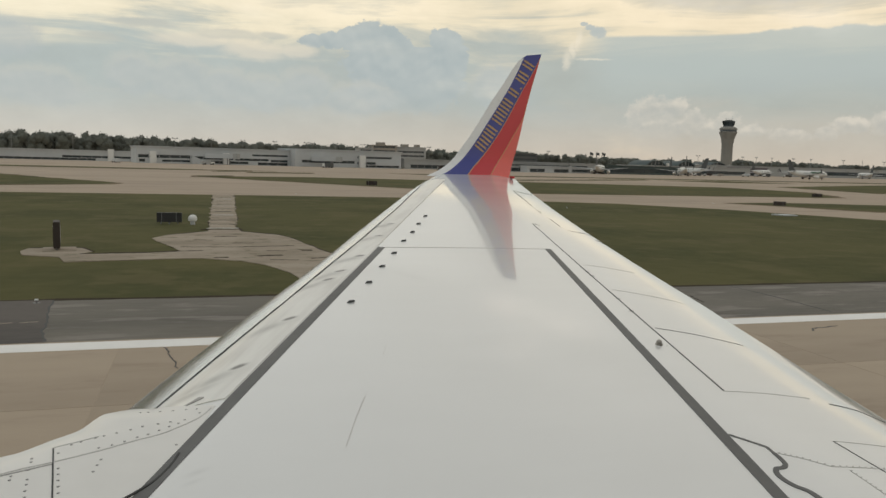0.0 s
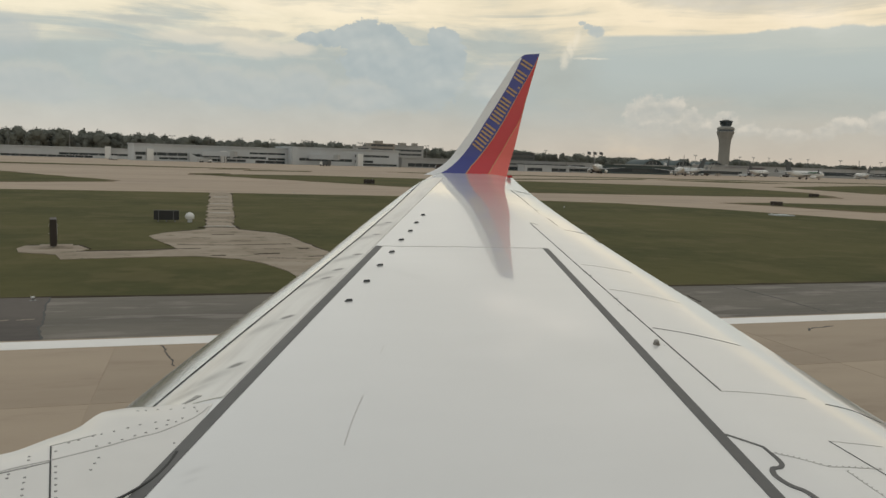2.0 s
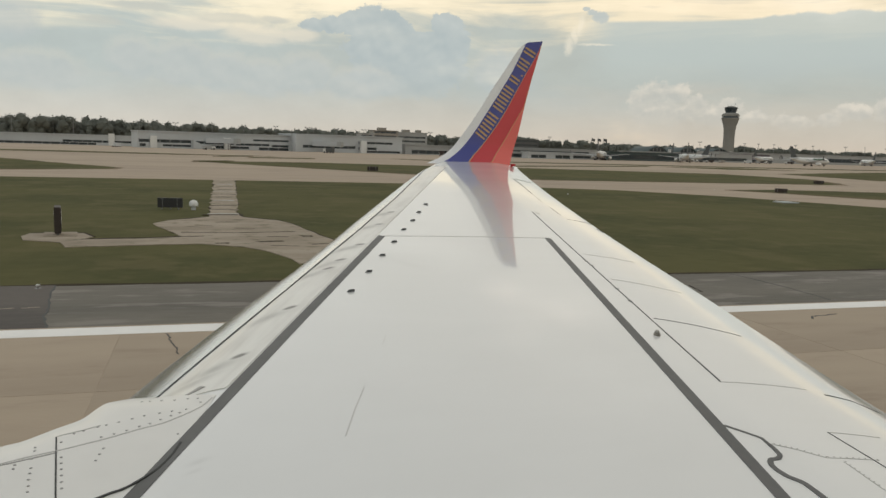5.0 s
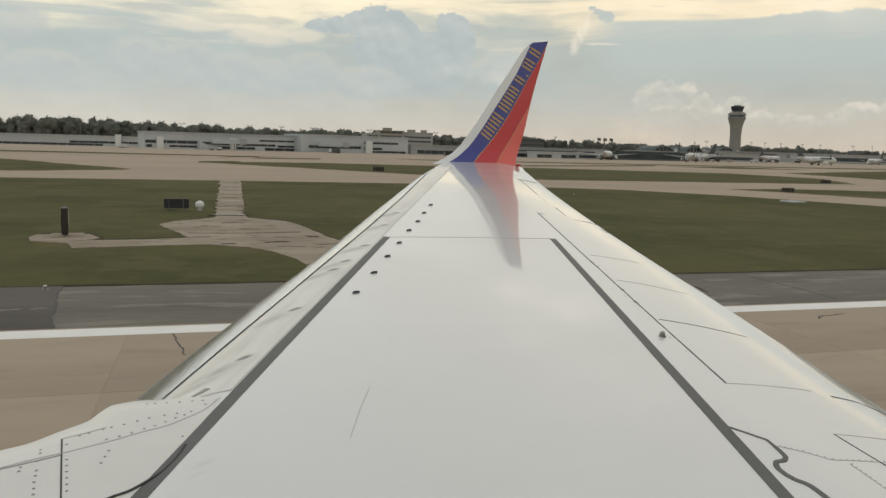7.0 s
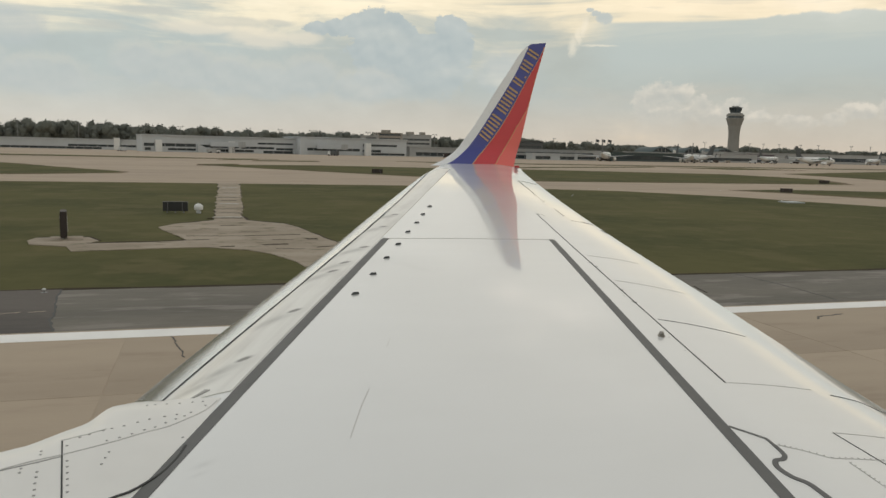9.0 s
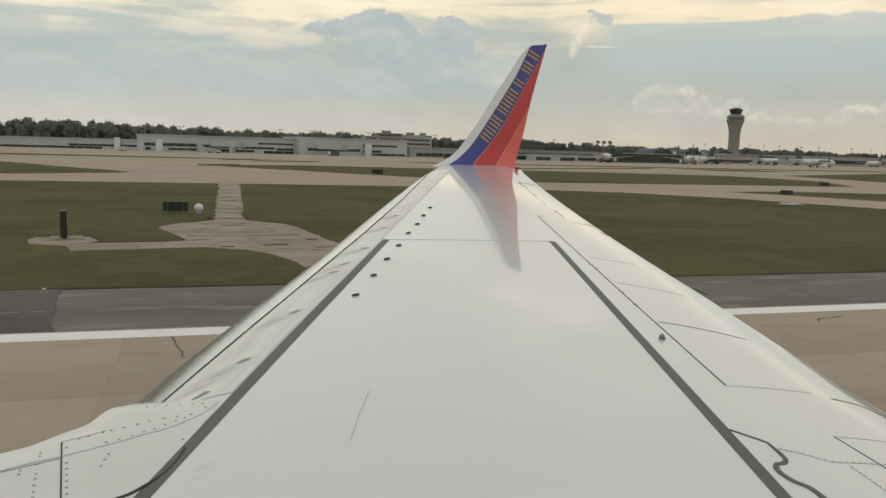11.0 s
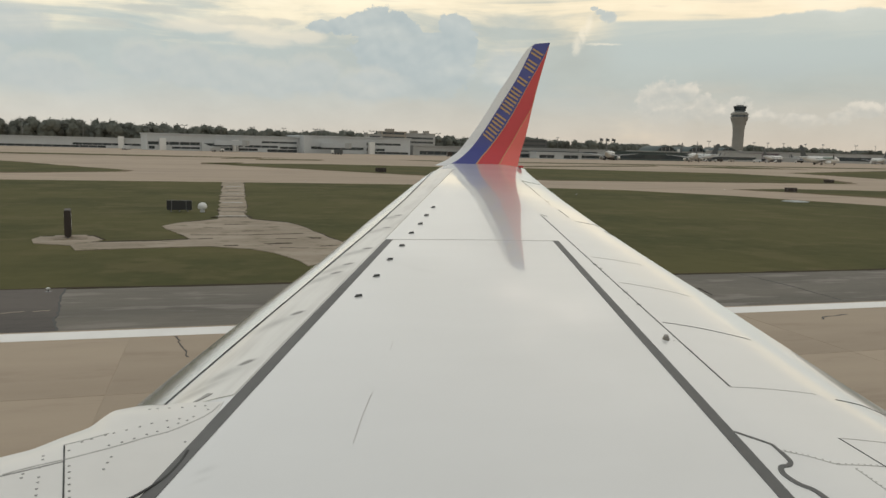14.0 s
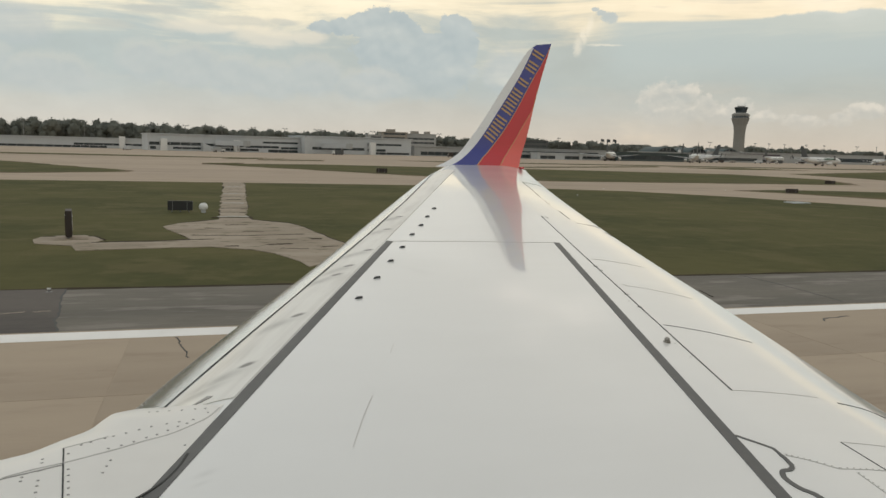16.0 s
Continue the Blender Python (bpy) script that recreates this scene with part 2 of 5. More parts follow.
# ================= materials =================
def material(name, base, rough=0.6, metal=0.0, vary=0.12, scale=1.0, dark=None, stretch=(1, 1, 1), bump=0.0, bump_scale=None, coat=0.0, patch=None, spec=0.5, ripple=None, spots=(), camber=0.0, streak=None):
    """A painted or mineral surface: base colour with grain and stains at two sizes, and fine relief."""
    m = bpy.data.materials.new(name)
    m.use_nodes = True
    q = Graph(m.node_tree)
    co = q.scaled(q.node("ShaderNodeTexCoord").outputs["Object"], stretch)
    big = q.noise(co, scale * 0.25, 5.0, 0.6)
    small = q.noise(co, scale * 4.0, 4.0, 0.6)
    darker = dark or tuple(c * 0.6 for c in base)
    f = q.math("ADD", q.math("MULTIPLY", q.step(big, 0.35, 0.7), vary * 3.0), q.math("MULTIPLY", q.math("SUBTRACT", small, 0.5), vary * 2.0), clamp=True)
    col = q.mix(f, base, darker)
    if patch:
        col = q.mix(q.math("MULTIPLY", q.step(q.noise(co, scale * patch[0], 5.0, 0.65), patch[1], patch[1] + 0.12), patch[3]), col, patch[2])
    if streak:
        # smears drawn out along one direction: degrees, colour, amount
        along = q.node("ShaderNodeMapping", {"Vector": q.node("ShaderNodeTexCoord").outputs["Object"], "Rotation": (0, 0, radians(streak[0]))}).outputs[0]
        for size, k in (((0.6, 5.0, 1), 1.0), ((1.5, 13.0, 1), 0.5)):
            col = q.mix(q.math("MULTIPLY", q.step(q.noise(q.scaled(along, size), 1.0, 3.0, 0.6), 0.42, 0.78), streak[2] * k), col, streak[1])
    if spots:
        at = q.node("ShaderNodeSeparateXYZ", {0: q.node("ShaderNodeTexCoord").outputs["Object"]})
        soot = None
        for sx_, sy_, along, across, deep in spots:
            u = q.math("ADD", q.math("MULTIPLY", q.math("SUBTRACT", at.outputs[0], sx_), 0.85), q.math("MULTIPLY", q.math("SUBTRACT", at.outputs[1], sy_), 0.53))
            w = q.math("SUBTRACT", q.math("MULTIPLY", q.math("SUBTRACT", at.outputs[1], sy_), 0.85), q.math("MULTIPLY", q.math("SUBTRACT", at.outputs[0], sx_), 0.53))
            u, w = q.math("DIVIDE", u, along), q.math("DIVIDE", w, across)
            v = q.math("MULTIPLY", q.math("EXPONENT", q.math("MULTIPLY", q.math("ADD", q.math("MULTIPLY", u, u), q.math("MULTIPLY", w, w)), -1.0)), deep)
            soot = v if soot is None else q.math("MAXIMUM", soot, v)
        col = q.mix(q.math("MULTIPLY", soot, q.math("ADD", 0.35, small), clamp=True), col, (0.10, 0.092, 0.08))
    ins = {"Base Color": col, "Roughness": q.math("ADD", rough - 0.06, q.math("MULTIPLY", small, 0.12), clamp=True), "Metallic": metal, "Specular IOR Level": spec}
    if coat:
        ins["Coat Weight"], ins["Coat Roughness"] = coat, 0.045
    if bump:
        ins["Normal"] = q.node("ShaderNodeBump", {"Strength": bump, "Distance": 0.02, "Height": q.noise(co, bump_scale or scale * 12.0, 4.0, 0.6)}).outputs[0]
    if ripple:
        hgt = q.noise(q.scaled(q.node("ShaderNodeTexCoord").outputs["Object"], ripple[2]), ripple[1], 0.0, 0.5)
        facing = q.node("ShaderNodeNewGeometry").outputs["Normal"]
        if camber:
            # the gentle arch of the skin from spar to spar
            pos = q.node("ShaderNodeSeparateXYZ", {0: q.node("ShaderNodeTexCoord").outputs["Object"]})
            off = q.math("SUBTRACT", pos.outputs[0], q.math("ADD", -0.25, q.math("MULTIPLY", pos.outputs[1], 0.334)))
            lean = q.math("MULTIPLY", q.math("DIVIDE", off, q.math("SUBTRACT", 5.9, q.math("MULTIPLY", pos.outputs[1], 0.31))), camber)
            lean = q.math("MULTIPLY", lean, q.step(pos.outputs[1], 13.5, 9.0))
            lean = q.math("MULTIPLY", lean, q.step(q.math("SUBTRACT", pos.outputs[0], q.math("MULTIPLY", pos.outputs[1], 0.2245)), 2.05, 1.35))
            arch = q.node("ShaderNodeVectorMath", {0: facing, 1: q.node("ShaderNodeCombineXYZ", {0: lean, 1: q.math("ADD", q.math("MULTIPLY", q.step(pos.outputs[1], 13.0, 8.0), -0.015), q.math("MULTIPLY", q.step(pos.outputs[1], 9.5, 12.5), 0.03))}).outputs[0]})
            unit = q.node("ShaderNodeVectorMath", {0: arch.outputs[0]})
            unit.operation = "NORMALIZE"
            facing = unit.outputs[0]
        soft_wave = q.node("ShaderNodeBump", {"Strength": ripple[0], "Distance": 0.02, "Height": hgt, "Normal": facing}).outputs[0]
        ins["Normal"], ins["Coat Normal"] = soft_wave, soft_wave
    p = q.node("ShaderNodeBsdfPrincipled", ins)
    q.node("ShaderNodeOutputMaterial", {0: p.outputs[0]})
    return m


def plain_glass(name, tint):
    m = bpy.data.materials.new(name)
    m.use_nodes = True
    q = Graph(m.node_tree)
    co = q.node("ShaderNodeTexCoord").outputs["Object"]
    col = q.mix(q.noise(co, 0.3), tint, tuple(c * 1.5 for c in tint))
    p = q.node("ShaderNodeBsdfPrincipled", {"Base Color": col, "Roughness": 0.08, "Specular IOR Level": 0.7})
    q.node("ShaderNodeOutputMaterial", {0: p.outputs[0]})
    return m


SMUDGES = [(-0.05, 3.32, 0.05, 0.02, 0.14), (-0.065, 3.24, 0.04, 0.015, 0.10), (1.67, 6.53, 0.06, 0.16, 0.05)]
# chordwise tone bands in the paint colour imitate soft reflected sky
WING = material("wing_paint", (0.765, 0.765, 0.745), 0.32, 0.0, 0.09, 0.8, (0.66, 0.658, 0.638), (0.35, 1.3, 1), 0.0, None, 1.0, ripple=(0.17, 1.1, (0.55, 1.1, 1)), camber=0.14, spots=SMUDGES)
TRACKS = [(0.167, 4.572), (0.541, 5.418), (0.960, 6.44), (1.104, 6.71), (1.381, 7.264), (1.76, 8.2), (2.05, 8.9)]
SPOTS = [(x, y, 0.048, 0.022, 2.2) for x, y in TRACKS] + [(x - 0.15, y - 0.13, 0.18, 0.06, 0.55) for x, y in TRACKS] + [(-0.08, 4.30, 0.16, 0.05, 0.5)]
WING2 = material("leading_panel_paint", (0.78, 0.765, 0.715), 0.34, 0.0, 0.06, 1.6, (0.60, 0.585, 0.55), (1, 0.6, 1), 0.0, None, 0.35, spots=SPOTS, streak=(-65, (0.47, 0.44, 0.40), 0.6))
SLAT = material("slat_metal", (0.65, 0.675, 0.695), 0.18, 0.92, 0.03, 2.0, (0.52, 0.53, 0.54), (1, 0.3, 1))
FAIR = material("fairing_paint", (0.78, 0.76, 0.715), 0.36, 0.0, 0.06, 1.5, None, (1, 1, 1), 0.0, None, 0.4)
SEAL = material("grey_sealant", (0.115, 0.115, 0.11), 0.55, 0.0, 0.14, 3.0)
JOINT = material("dark_joint", (0.05, 0.05, 0.048), 0.7, 0.0, 0.1, 3.0)
FAINT = material("light_joint", (0.56, 0.545, 0.52), 0.4, 0.0, 0.15, 4.0)
STAIN = material("smudge", (0.33, 0.32, 0.30), 0.4, 0.0, 0.15, 6.0)
BARE = material("bare_metal", (0.35, 0.33, 0.30), 0.35, 0.8, 0.15, 8.0)
LET_BLUE = material("winglet_blue", (0.040, 0.050, 0.27), 0.30, 0.0, 0.06, 2.0, None, (1, 1, 1), 0.0, None, 0.5)
LET_RED = material("winglet_red", (0.58, 0.030, 0.038), 0.30, 0.0, 0.06, 2.0, None, (1, 1, 1), 0.0, None, 0.5)
LET_ORANGE = material("winglet_orange_red", (0.80, 0.135, 0.105), 0.30, 0.0, 0.06, 2.0, None, (1, 1, 1), 0.0, None, 0.5)
LET_GOLD = material("winglet_gold", (0.56, 0.36, 0.15), 0.40, 0.0, 0.06, 2.0)
LET_WHITE = material("winglet_white", (0.80, 0.80, 0.80), 0.28, 0.0, 0.05, 2.0, None, (1, 1, 1), 0.0, None, 0.6)
WHITE = material("white_paint", (0.72, 0.72, 0.70), 0.35, 0.0, 0.06, 1.0)
GRASS = material("mown_grass", (0.112, 0.104, 0.044), 0.98, 0.0, 0.30, 0.45, (0.064, 0.070, 0.029), (0.6, 0.6, 1), 0.6, 9.0, 0.0, (0.9, 0.50, (0.155, 0.128, 0.064), 0.42), 0.08)
CONC = material("runway_concrete", (0.42, 0.337, 0.248), 0.85, 0.0, 0.18, 0.4, (0.30, 0.236, 0.172), (0.25, 1, 1), 0.25, 14.0, 0.0, (1.7, 0.53, (0.27, 0.205, 0.15), 0.45))
SLABR = CONC.copy()
SLABR.name = "runway_slab"
q = SLABR.node_tree
hue = q.nodes.new("ShaderNodeHueSaturation")
span = q.nodes.new("ShaderNodeMapRange")
rand = q.nodes.new("ShaderNodeObjectInfo")
span.inputs[3].default_value, span.inputs[4].default_value = 0.88, 1.06
q.links.new(rand.outputs["Random"], span.inputs[0])
q.links.new(span.outputs[0], hue.inputs["Value"])
shader = next(n for n in q.nodes if n.type == "BSDF_PRINCIPLED")
source = shader.inputs["Base Color"].links[0].from_socket
q.links.new(source, hue.inputs["Color"])
q.links.new(hue.outputs[0], shader.inputs["Base Color"])
CONC2 = material("taxiway_concrete", (0.41, 0.322, 0.238), 0.9, 0.0, 0.16, 0.12, (0.29, 0.228, 0.168), (0.3, 1, 1), 0.2, 6.0, 0.0, (2.2, 0.52, (0.275, 0.22, 0.165), 0.55))
SLABM = material("old_concrete", (0.38, 0.32, 0.25), 0.9, 0.0, 0.22, 1.6, (0.22, 0.18, 0.13), (0.5, 1, 1), 0.4, 10.0, 0.0, (1.1, 0.55, (0.11, 0.10, 0.05), 0.75), 0.2)
ASPH = material("shoulder_asphalt", (0.165, 0.150, 0.122), 0.9, 0.0, 0.22, 0.7, (0.085, 0.077, 0.066), (0.35, 1.3, 1), 0.4, 20.0, 0.0, (1.3, 0.51, (0.235, 0.213, 0.185), 0.8))
ASPH2 = material("old_asphalt", (0.118, 0.102, 0.088), 0.9, 0.0, 0.26, 1.2, (0.066, 0.058, 0.052), (0.4, 1.2, 1), 0.4, 20.0)
PAINT = material("white_marking", (0.88, 0.86, 0.82), 0.7, 0.0, 0.06, 2.0)
AMBER = material("yellow_marking", (0.70, 0.36, 0.05), 0.7, 0.0, 0.12, 2.0)
BLACK = material("black_enamel", (0.022, 0.022, 0.024), 0.45, 0.0, 0.1, 3.0)
DARKBR = material("weathered_dark_metal", (0.045, 0.035, 0.03), 0.6, 0.3, 0.15, 4.0)
YELLOW = material("yellow_sign_face", (0.62, 0.40, 0.03), 0.5, 0.0, 0.08, 2.0)
WALL = material("pale_panel_wall", (0.52, 0.54, 0.55), 0.7, 0.0, 0.10, 0.15)
WALL2 = material("beige_wall", (0.33, 0.30, 0.26), 0.8, 0.0, 0.10, 0.2)
WALL3 = material("grey_wall", (0.40, 0.405, 0.40), 0.8, 0.0, 0.12, 0.2)
ROOF = material("dark_roof", (0.09, 0.095, 0.095), 0.7, 0.0, 0.12, 0.2)
VAULT = material("copper_green_roof", (0.065, 0.092, 0.092), 0.6, 0.2, 0.12, 0.2)
GLASS = plain_glass("dark_glazing", (0.03, 0.04, 0.045))
TOWERC = material("tower_concrete", (0.27, 0.26, 0.235), 0.85, 0.0, 0.10, 0.3)
STEEL = material("galvanised_steel", (0.22, 0.22, 0.22), 0.5, 0.5, 0.1, 1.0)
# leaf colour greyed and lightened: distance haze is put into it
LEAF = material("hazed_foliage", (0.150, 0.158, 0.138), 0.95, 0.0, 0.12, 0.3, (0.115, 0.124, 0.100), spec=0.1)
BARK = material("bark", (0.07, 0.055, 0.04), 0.95, 0.0, 0.2, 2.0)
TYRE = material("tyre_rubber", (0.02, 0.02, 0.02), 0.8, 0.0, 0.1, 4.0)


# ================= mesh helpers =================
def part(name, bm, mat, parent=None, label="", smooth=False):
    """Link a bmesh as one mesh object, under its thing."""
    me = bpy.data.meshes.new(name)
    bm.to_mesh(me)
    bm.free()
    for mm in (mat if isinstance(mat, (list, tuple)) else [mat]):
        me.materials.append(mm)
    if smooth:
        me.set_sharp_from_angle(angle=radians(35))
        me.polygons.foreach_set("use_smooth", [True] * len(me.polygons))
    ob = new(name, me)
    ob.parent = parent
    if label:
        ob["label"] = label
    return ob


def thing(name, label, category, group="", kind="", at=None):
    ob = new(name)
    if at is not None:
        ob.matrix_basis = at
    return tagged(ob, label, category, group, kind)


def box(bm, x0, x1, y0, y1, z0, z1, bevel=0.0):
    r = bmesh.ops.create_cube(bm, size=1.0, matrix=Matrix.LocRotScale(((x0 + x1) / 2, (y0 + y1) / 2, (z0 + z1) / 2), None, (x1 - x0, y1 - y0, z1 - z0)))
    if bevel:
        es = list({e for v in r["verts"] for e in v.link_edges})
        bmesh.ops.bevel(bm, geom=es, offset=bevel, segments=2, affect="EDGES")
    return bm


def cyl(bm, p0, p1, r0, r1=None, seg=12):
    p0, p1 = Vector(p0), Vector(p1)
    d = p1 - p0
    m = Matrix.Translation((p0 + p1) / 2) @ d.to_track_quat("Z", "Y").to_matrix().to_4x4()
    bmesh.ops.create_cone(bm, cap_ends=True, segments=seg, radius1=r0, radius2=r0 if r1 is None else r1, depth=d.length, matrix=m)
    return bm


def loft(bm, rings, closed=True, caps=True):
    vs = [[bm.verts.new(p) for p in ring] for ring in rings]
    n = len(vs[0])
    for a, b in zip(vs, vs[1:]):
        for i in range(n if closed else n - 1):
            bm.faces.new((a[i], a[(i + 1) % n], b[(i + 1) % n], b[i]))
    if caps and closed:
        bm.faces.new(list(reversed(vs[0])))
        bm.faces.new(vs[-1])
    bmesh.ops.recalc_face_normals(bm, faces=bm.faces[:])
    return bm


def prism(bm, poly, z0, z1):
    lo = [bm.verts.new((x, y, z0)) for x, y in poly]
    hi = [bm.verts.new((x, y, z1)) for x, y in poly]
    n = len(poly)
    for i in range(n):
        bm.faces.new((lo[i], lo[(i + 1) % n], hi[(i + 1) % n], hi[i]))
    bm.faces.new(hi)
    bm.faces.new(list(reversed(lo)))
    bmesh.ops.recalc_face_normals(bm, faces=bm.faces[:])
    return bm


def ragged(poly, step=3.0, amp=0.25, seed=1):
    """An outline with its edges broken up, as grass grows over a kerb."""
    rnd = random.Random(seed)
    out = []
    for (x0, y0), (x1, y1) in zip(poly, poly[1:] + poly[:1]):
        n = max(1, int(math.hypot(x1 - x0, y1 - y0) / step))
        for i in range(n):
            t = i / n
            k = amp if 0 < i else 0
            out.append((x0 + (x1 - x0) * t + rnd.uniform(-k, k), y0 + (y1 - y0) * t + rnd.uniform(-k, k)))
    return out


def sheet_thing(name, poly, z, mat, label, category, thick=0.3, ground_kind="structure"):
    bm = prism(bmesh.new(), poly, z - thick, z)
    return tagged(part(name, bm, mat), label, category, "", ground_kind)


# ================= the field =================
bm = bmesh.new()
bmesh.ops.create_grid(bm, x_segments=60, y_segments=60, size=4200)
ground = tagged(part("ground", bm, GRASS), "mown olive-green airfield grass reaching to the horizon", "grass", "", "structure")

# runway in front of the window, with its shoulder and edge stripe
sheet_thing("runway", [(-900, -28.0), (900, -28.0), (900, 18.57), (-900, 18.57)], 0.012, CONC, "brown-grey concrete runway with rubber marks and joints", "runway", 0.5)
sheet_thing("runway_shoulder", [(-900, 18.571), (900, 18.571), (900, 23.7), (-900, 24.1)], 0.008, ASPH, "dark grey patched asphalt runway shoulder beside the grass", "shoulder", 0.5)
bm = bmesh.new()
box(bm, -900, 900, 17.72, 18.44, 0.006, 0.017)
tagged(part("edge_stripe", bm, PAINT), "white painted runway edge stripe on concrete", "marking", "", "structure")

# taxiways and apron beyond the grass
sheet_thing("apron", [(-900, 88.7), (0.3, 89.1), (21.7, 88.5), (36.7, 83.9), (45.2, 80.7), (53.2, 71.0), (59.2, 57.3), (70, 50), (95, 48), (120, 56), (150, 75), (185, 86), (210, 88.5),
            (900, 88.5), (1400, 1000), (-900, 1000)], 0.016, CONC2, "pale tan concrete taxiways and apron of an airport", "apron", 0.5)
ISLES = [
    [(-90, 205), (-37.0, 160.3), (-22.0, 136.6), (-12.5, 121.5), (-13.0, 116.3), (-24.9, 107.7), (-110, 106), (-260, 108), (-260, 205)],
    [(-1.7, 169.5), (22.8, 180.5), (48.4, 176.1), (71.0, 176.8), (118.5, 162.4), (120.0, 135.0), (102.6, 108.4), (80.5, 107.9), (47.9, 105.9), (30.9, 119.0), (5.1, 155.1)],
    [(148.5, 178.0), (243.9, 237.7), (330, 237), (330, 140), (139.0, 135.2)],
    [(63.9, 84.5), (73.9, 87.0), (86.7, 84.2), (100, 80), (92, 66), (71.4, 69.2), (68.5, 76.0)],
    [(151.6, 240.6), (191.3, 257.0), (205.0, 236.6), (166.0, 222.8)],
    [(-160, 262), (-40, 262), (20, 250), (-10, 240), (-160, 238)],
    [(60, 262), (300, 300), (420, 300), (300, 280), (70, 248)],
    [(-1.8, 174.3), (4.8, 181.7), (4.7, 169.1), (-1.6, 163.6)],
    [(3.0, 233.6), (12.9, 258.7), (11.9, 238.3), (2.9, 225.0)],
    [(12.3, 230.5), (30.2, 238.7), (27.9, 224.9), (11.4, 218.2)],
    [(73.4, 196.4), (153.2, 254.4), (145.0, 238.0), (69.5, 186.3)],
]
DRY = material("dry_verge", (0.20, 0.155, 0.095), 0.95, 0.0, 0.25, 0.5, (0.11, 0.085, 0.055), (0.4, 1, 1), spec=0.1)
for i, poly in enumerate(ISLES):
    mx, my = sum(p[0] for p in poly) / len(poly), sum(p[1] for p in poly) / len(poly)
    verge = [(x + 1.2 * (1 if x > mx else -1), y + (0.6 if y > my else -1.1)) for x, y in poly]
    sheet_thing("island_verge", ragged(verge, 3.0, 0.6, i + 40), 0.035, DRY, "dry brown verge round a grass island", "verge", 0.3)
    sheet_thing("grass_island", ragged(poly, 3.5, 0.5, i), 0.05, GRASS, "mown grass island between concrete taxiways", "grass", 0.4)

# runway exits farther along, each with its yellow lead-off line
EXITS = [
    ([(446, 24.0), (545, 24.0), (533, 30), (525, 49), (522, 89), (470, 89), (482, 62), (470, 38), (458, 27)], [(496, 15.5), (504, 19), (509, 33), (511, 45), (506, 89)]),
    ([(165, 24.0), (300, 24.0), (312, 30), (344, 48), (385, 70), (410, 89), (345, 89), (330, 77), (287, 54), (252, 40), (205, 31)], [(120, 15.5), (184, 21), (240, 30), (300, 46), (378, 89)]),
    ([(-150, 24.05), (-72, 24.05), (-88, 37), (-99, 46.5), (-98, 89), (-142, 89), (-138, 72), (-128, 42), (-138, 30)], [(-92, 15.5), (-112, 21), (-120, 36), (-120, 89)]),
]
for poly, line in EXITS:
    sheet_thing("runway_exit", ragged(poly, 4.0, 0.2, 9), 0.020, CONC2, "tan concrete runway exit with a yellow line", "taxiway", 0.45)
    bm = bmesh.new()
    rings = []
    for i, (x, y) in enumerate(line):
        (xa, ya), (xb, yb) = line[max(0, i - 1)], line[min(len(line) - 1, i + 1)]
        d = math.hypot(xb - xa, yb - ya)
        nx, ny = -(yb - ya) / d * 0.15, (xb - xa) / d * 0.15
        rings.append([(x + nx, y + ny, 0.026), (x - nx, y - ny, 0.026), (x - nx, y - ny, 0.012), (x + nx, y + ny, 0.012)])
    loft(bm, rings)
    tagged(part("lead_off_line", bm, AMBER), "yellow painted lead-off line on concrete", "marking", "", "structure")
# yellow bars on the shoulders of the exits
for x0, y0, x1, y1, w in ((521.7, 35.5, 526, 35.7, 0.5), (517.7, 44.0, 523.5, 43.2, 0.4), (518, 50.5, 522, 50.2, 0.4), (534, 21.6, 539, 23.6, 0.9), (290.6, 27.2, 294.3, 23.7, 0.5), (294.3, 23.7, 292.4, 21.0, 1.4), (288.3, 23.4, 293.2, 23.9, 0.5),
                          (165, 22.8, 168.5, 24.2, 0.9), (184, 26.2, 186.2, 22.9, 0.35), (238, 36.0, 243, 36.6, 0.6), (-99.7, 40.5, -95.4, 41.5, 0.4), (-90.7, 32.0, -88.2, 33.6, 0.7), (-146.4, 23.7, -143, 20.1, 0.5), (-64, 19.4, -62.6, 22.8, 0.7)):
    bm = bmesh.new()
    half = math.hypot(x1 - x0, y1 - y0) / 2
    box(bm, -half, half, -w / 2, w / 2, 0.004, 0.028)
    tagged(part("chevron_bar", bm, AMBER), "faded yellow chevron bar on the shoulder", "marking", "", "structure").matrix_basis = pose((x0 + x1) / 2, (y0 + y1) / 2, 0, 0, 0, math.degrees(math.atan2(y1 - y0, x1 - x0)))
# red hold-short panels painted across two exits
for x0, x1, y in ((493, 499, 79.2), (502, 510, 78.6), (-124, -116, 51.6)):
    bm = bmesh.new()
    box(bm, x0, x1, y - 0.8, y + 0.8, 0.012, 0.027)
    tagged(part("hold_marking", bm, LET_RED), "faded red panel with white bars painted on concrete", "marking", "", "structure")
    for k in range(4):
        bm = bmesh.new()
        bx = x0 + (x1 - x0) * (k + 0.5) / 4
        box(bm, bx - 0.35, bx + 0.35, y - 0.5, y + 0.5, 0.024, 0.031)
        tagged(part("hold_marking", bm, PAINT), "white bar of a painted red hold panel", "marking", "", "structure")
bm = bmesh.new()
prism(bm, [(-40, 18.575), (-3.42, 18.575), (-3.69, 19.93), (-3.75, 21.0), (-3.97, 22.05), (-4.14, 24.0), (-40, 24.05)], 0.002, 0.0125)
tagged(part("asphalt_patch", bm, ASPH2), "darker worn asphalt patch on the shoulder", "shoulder", "", "structure")

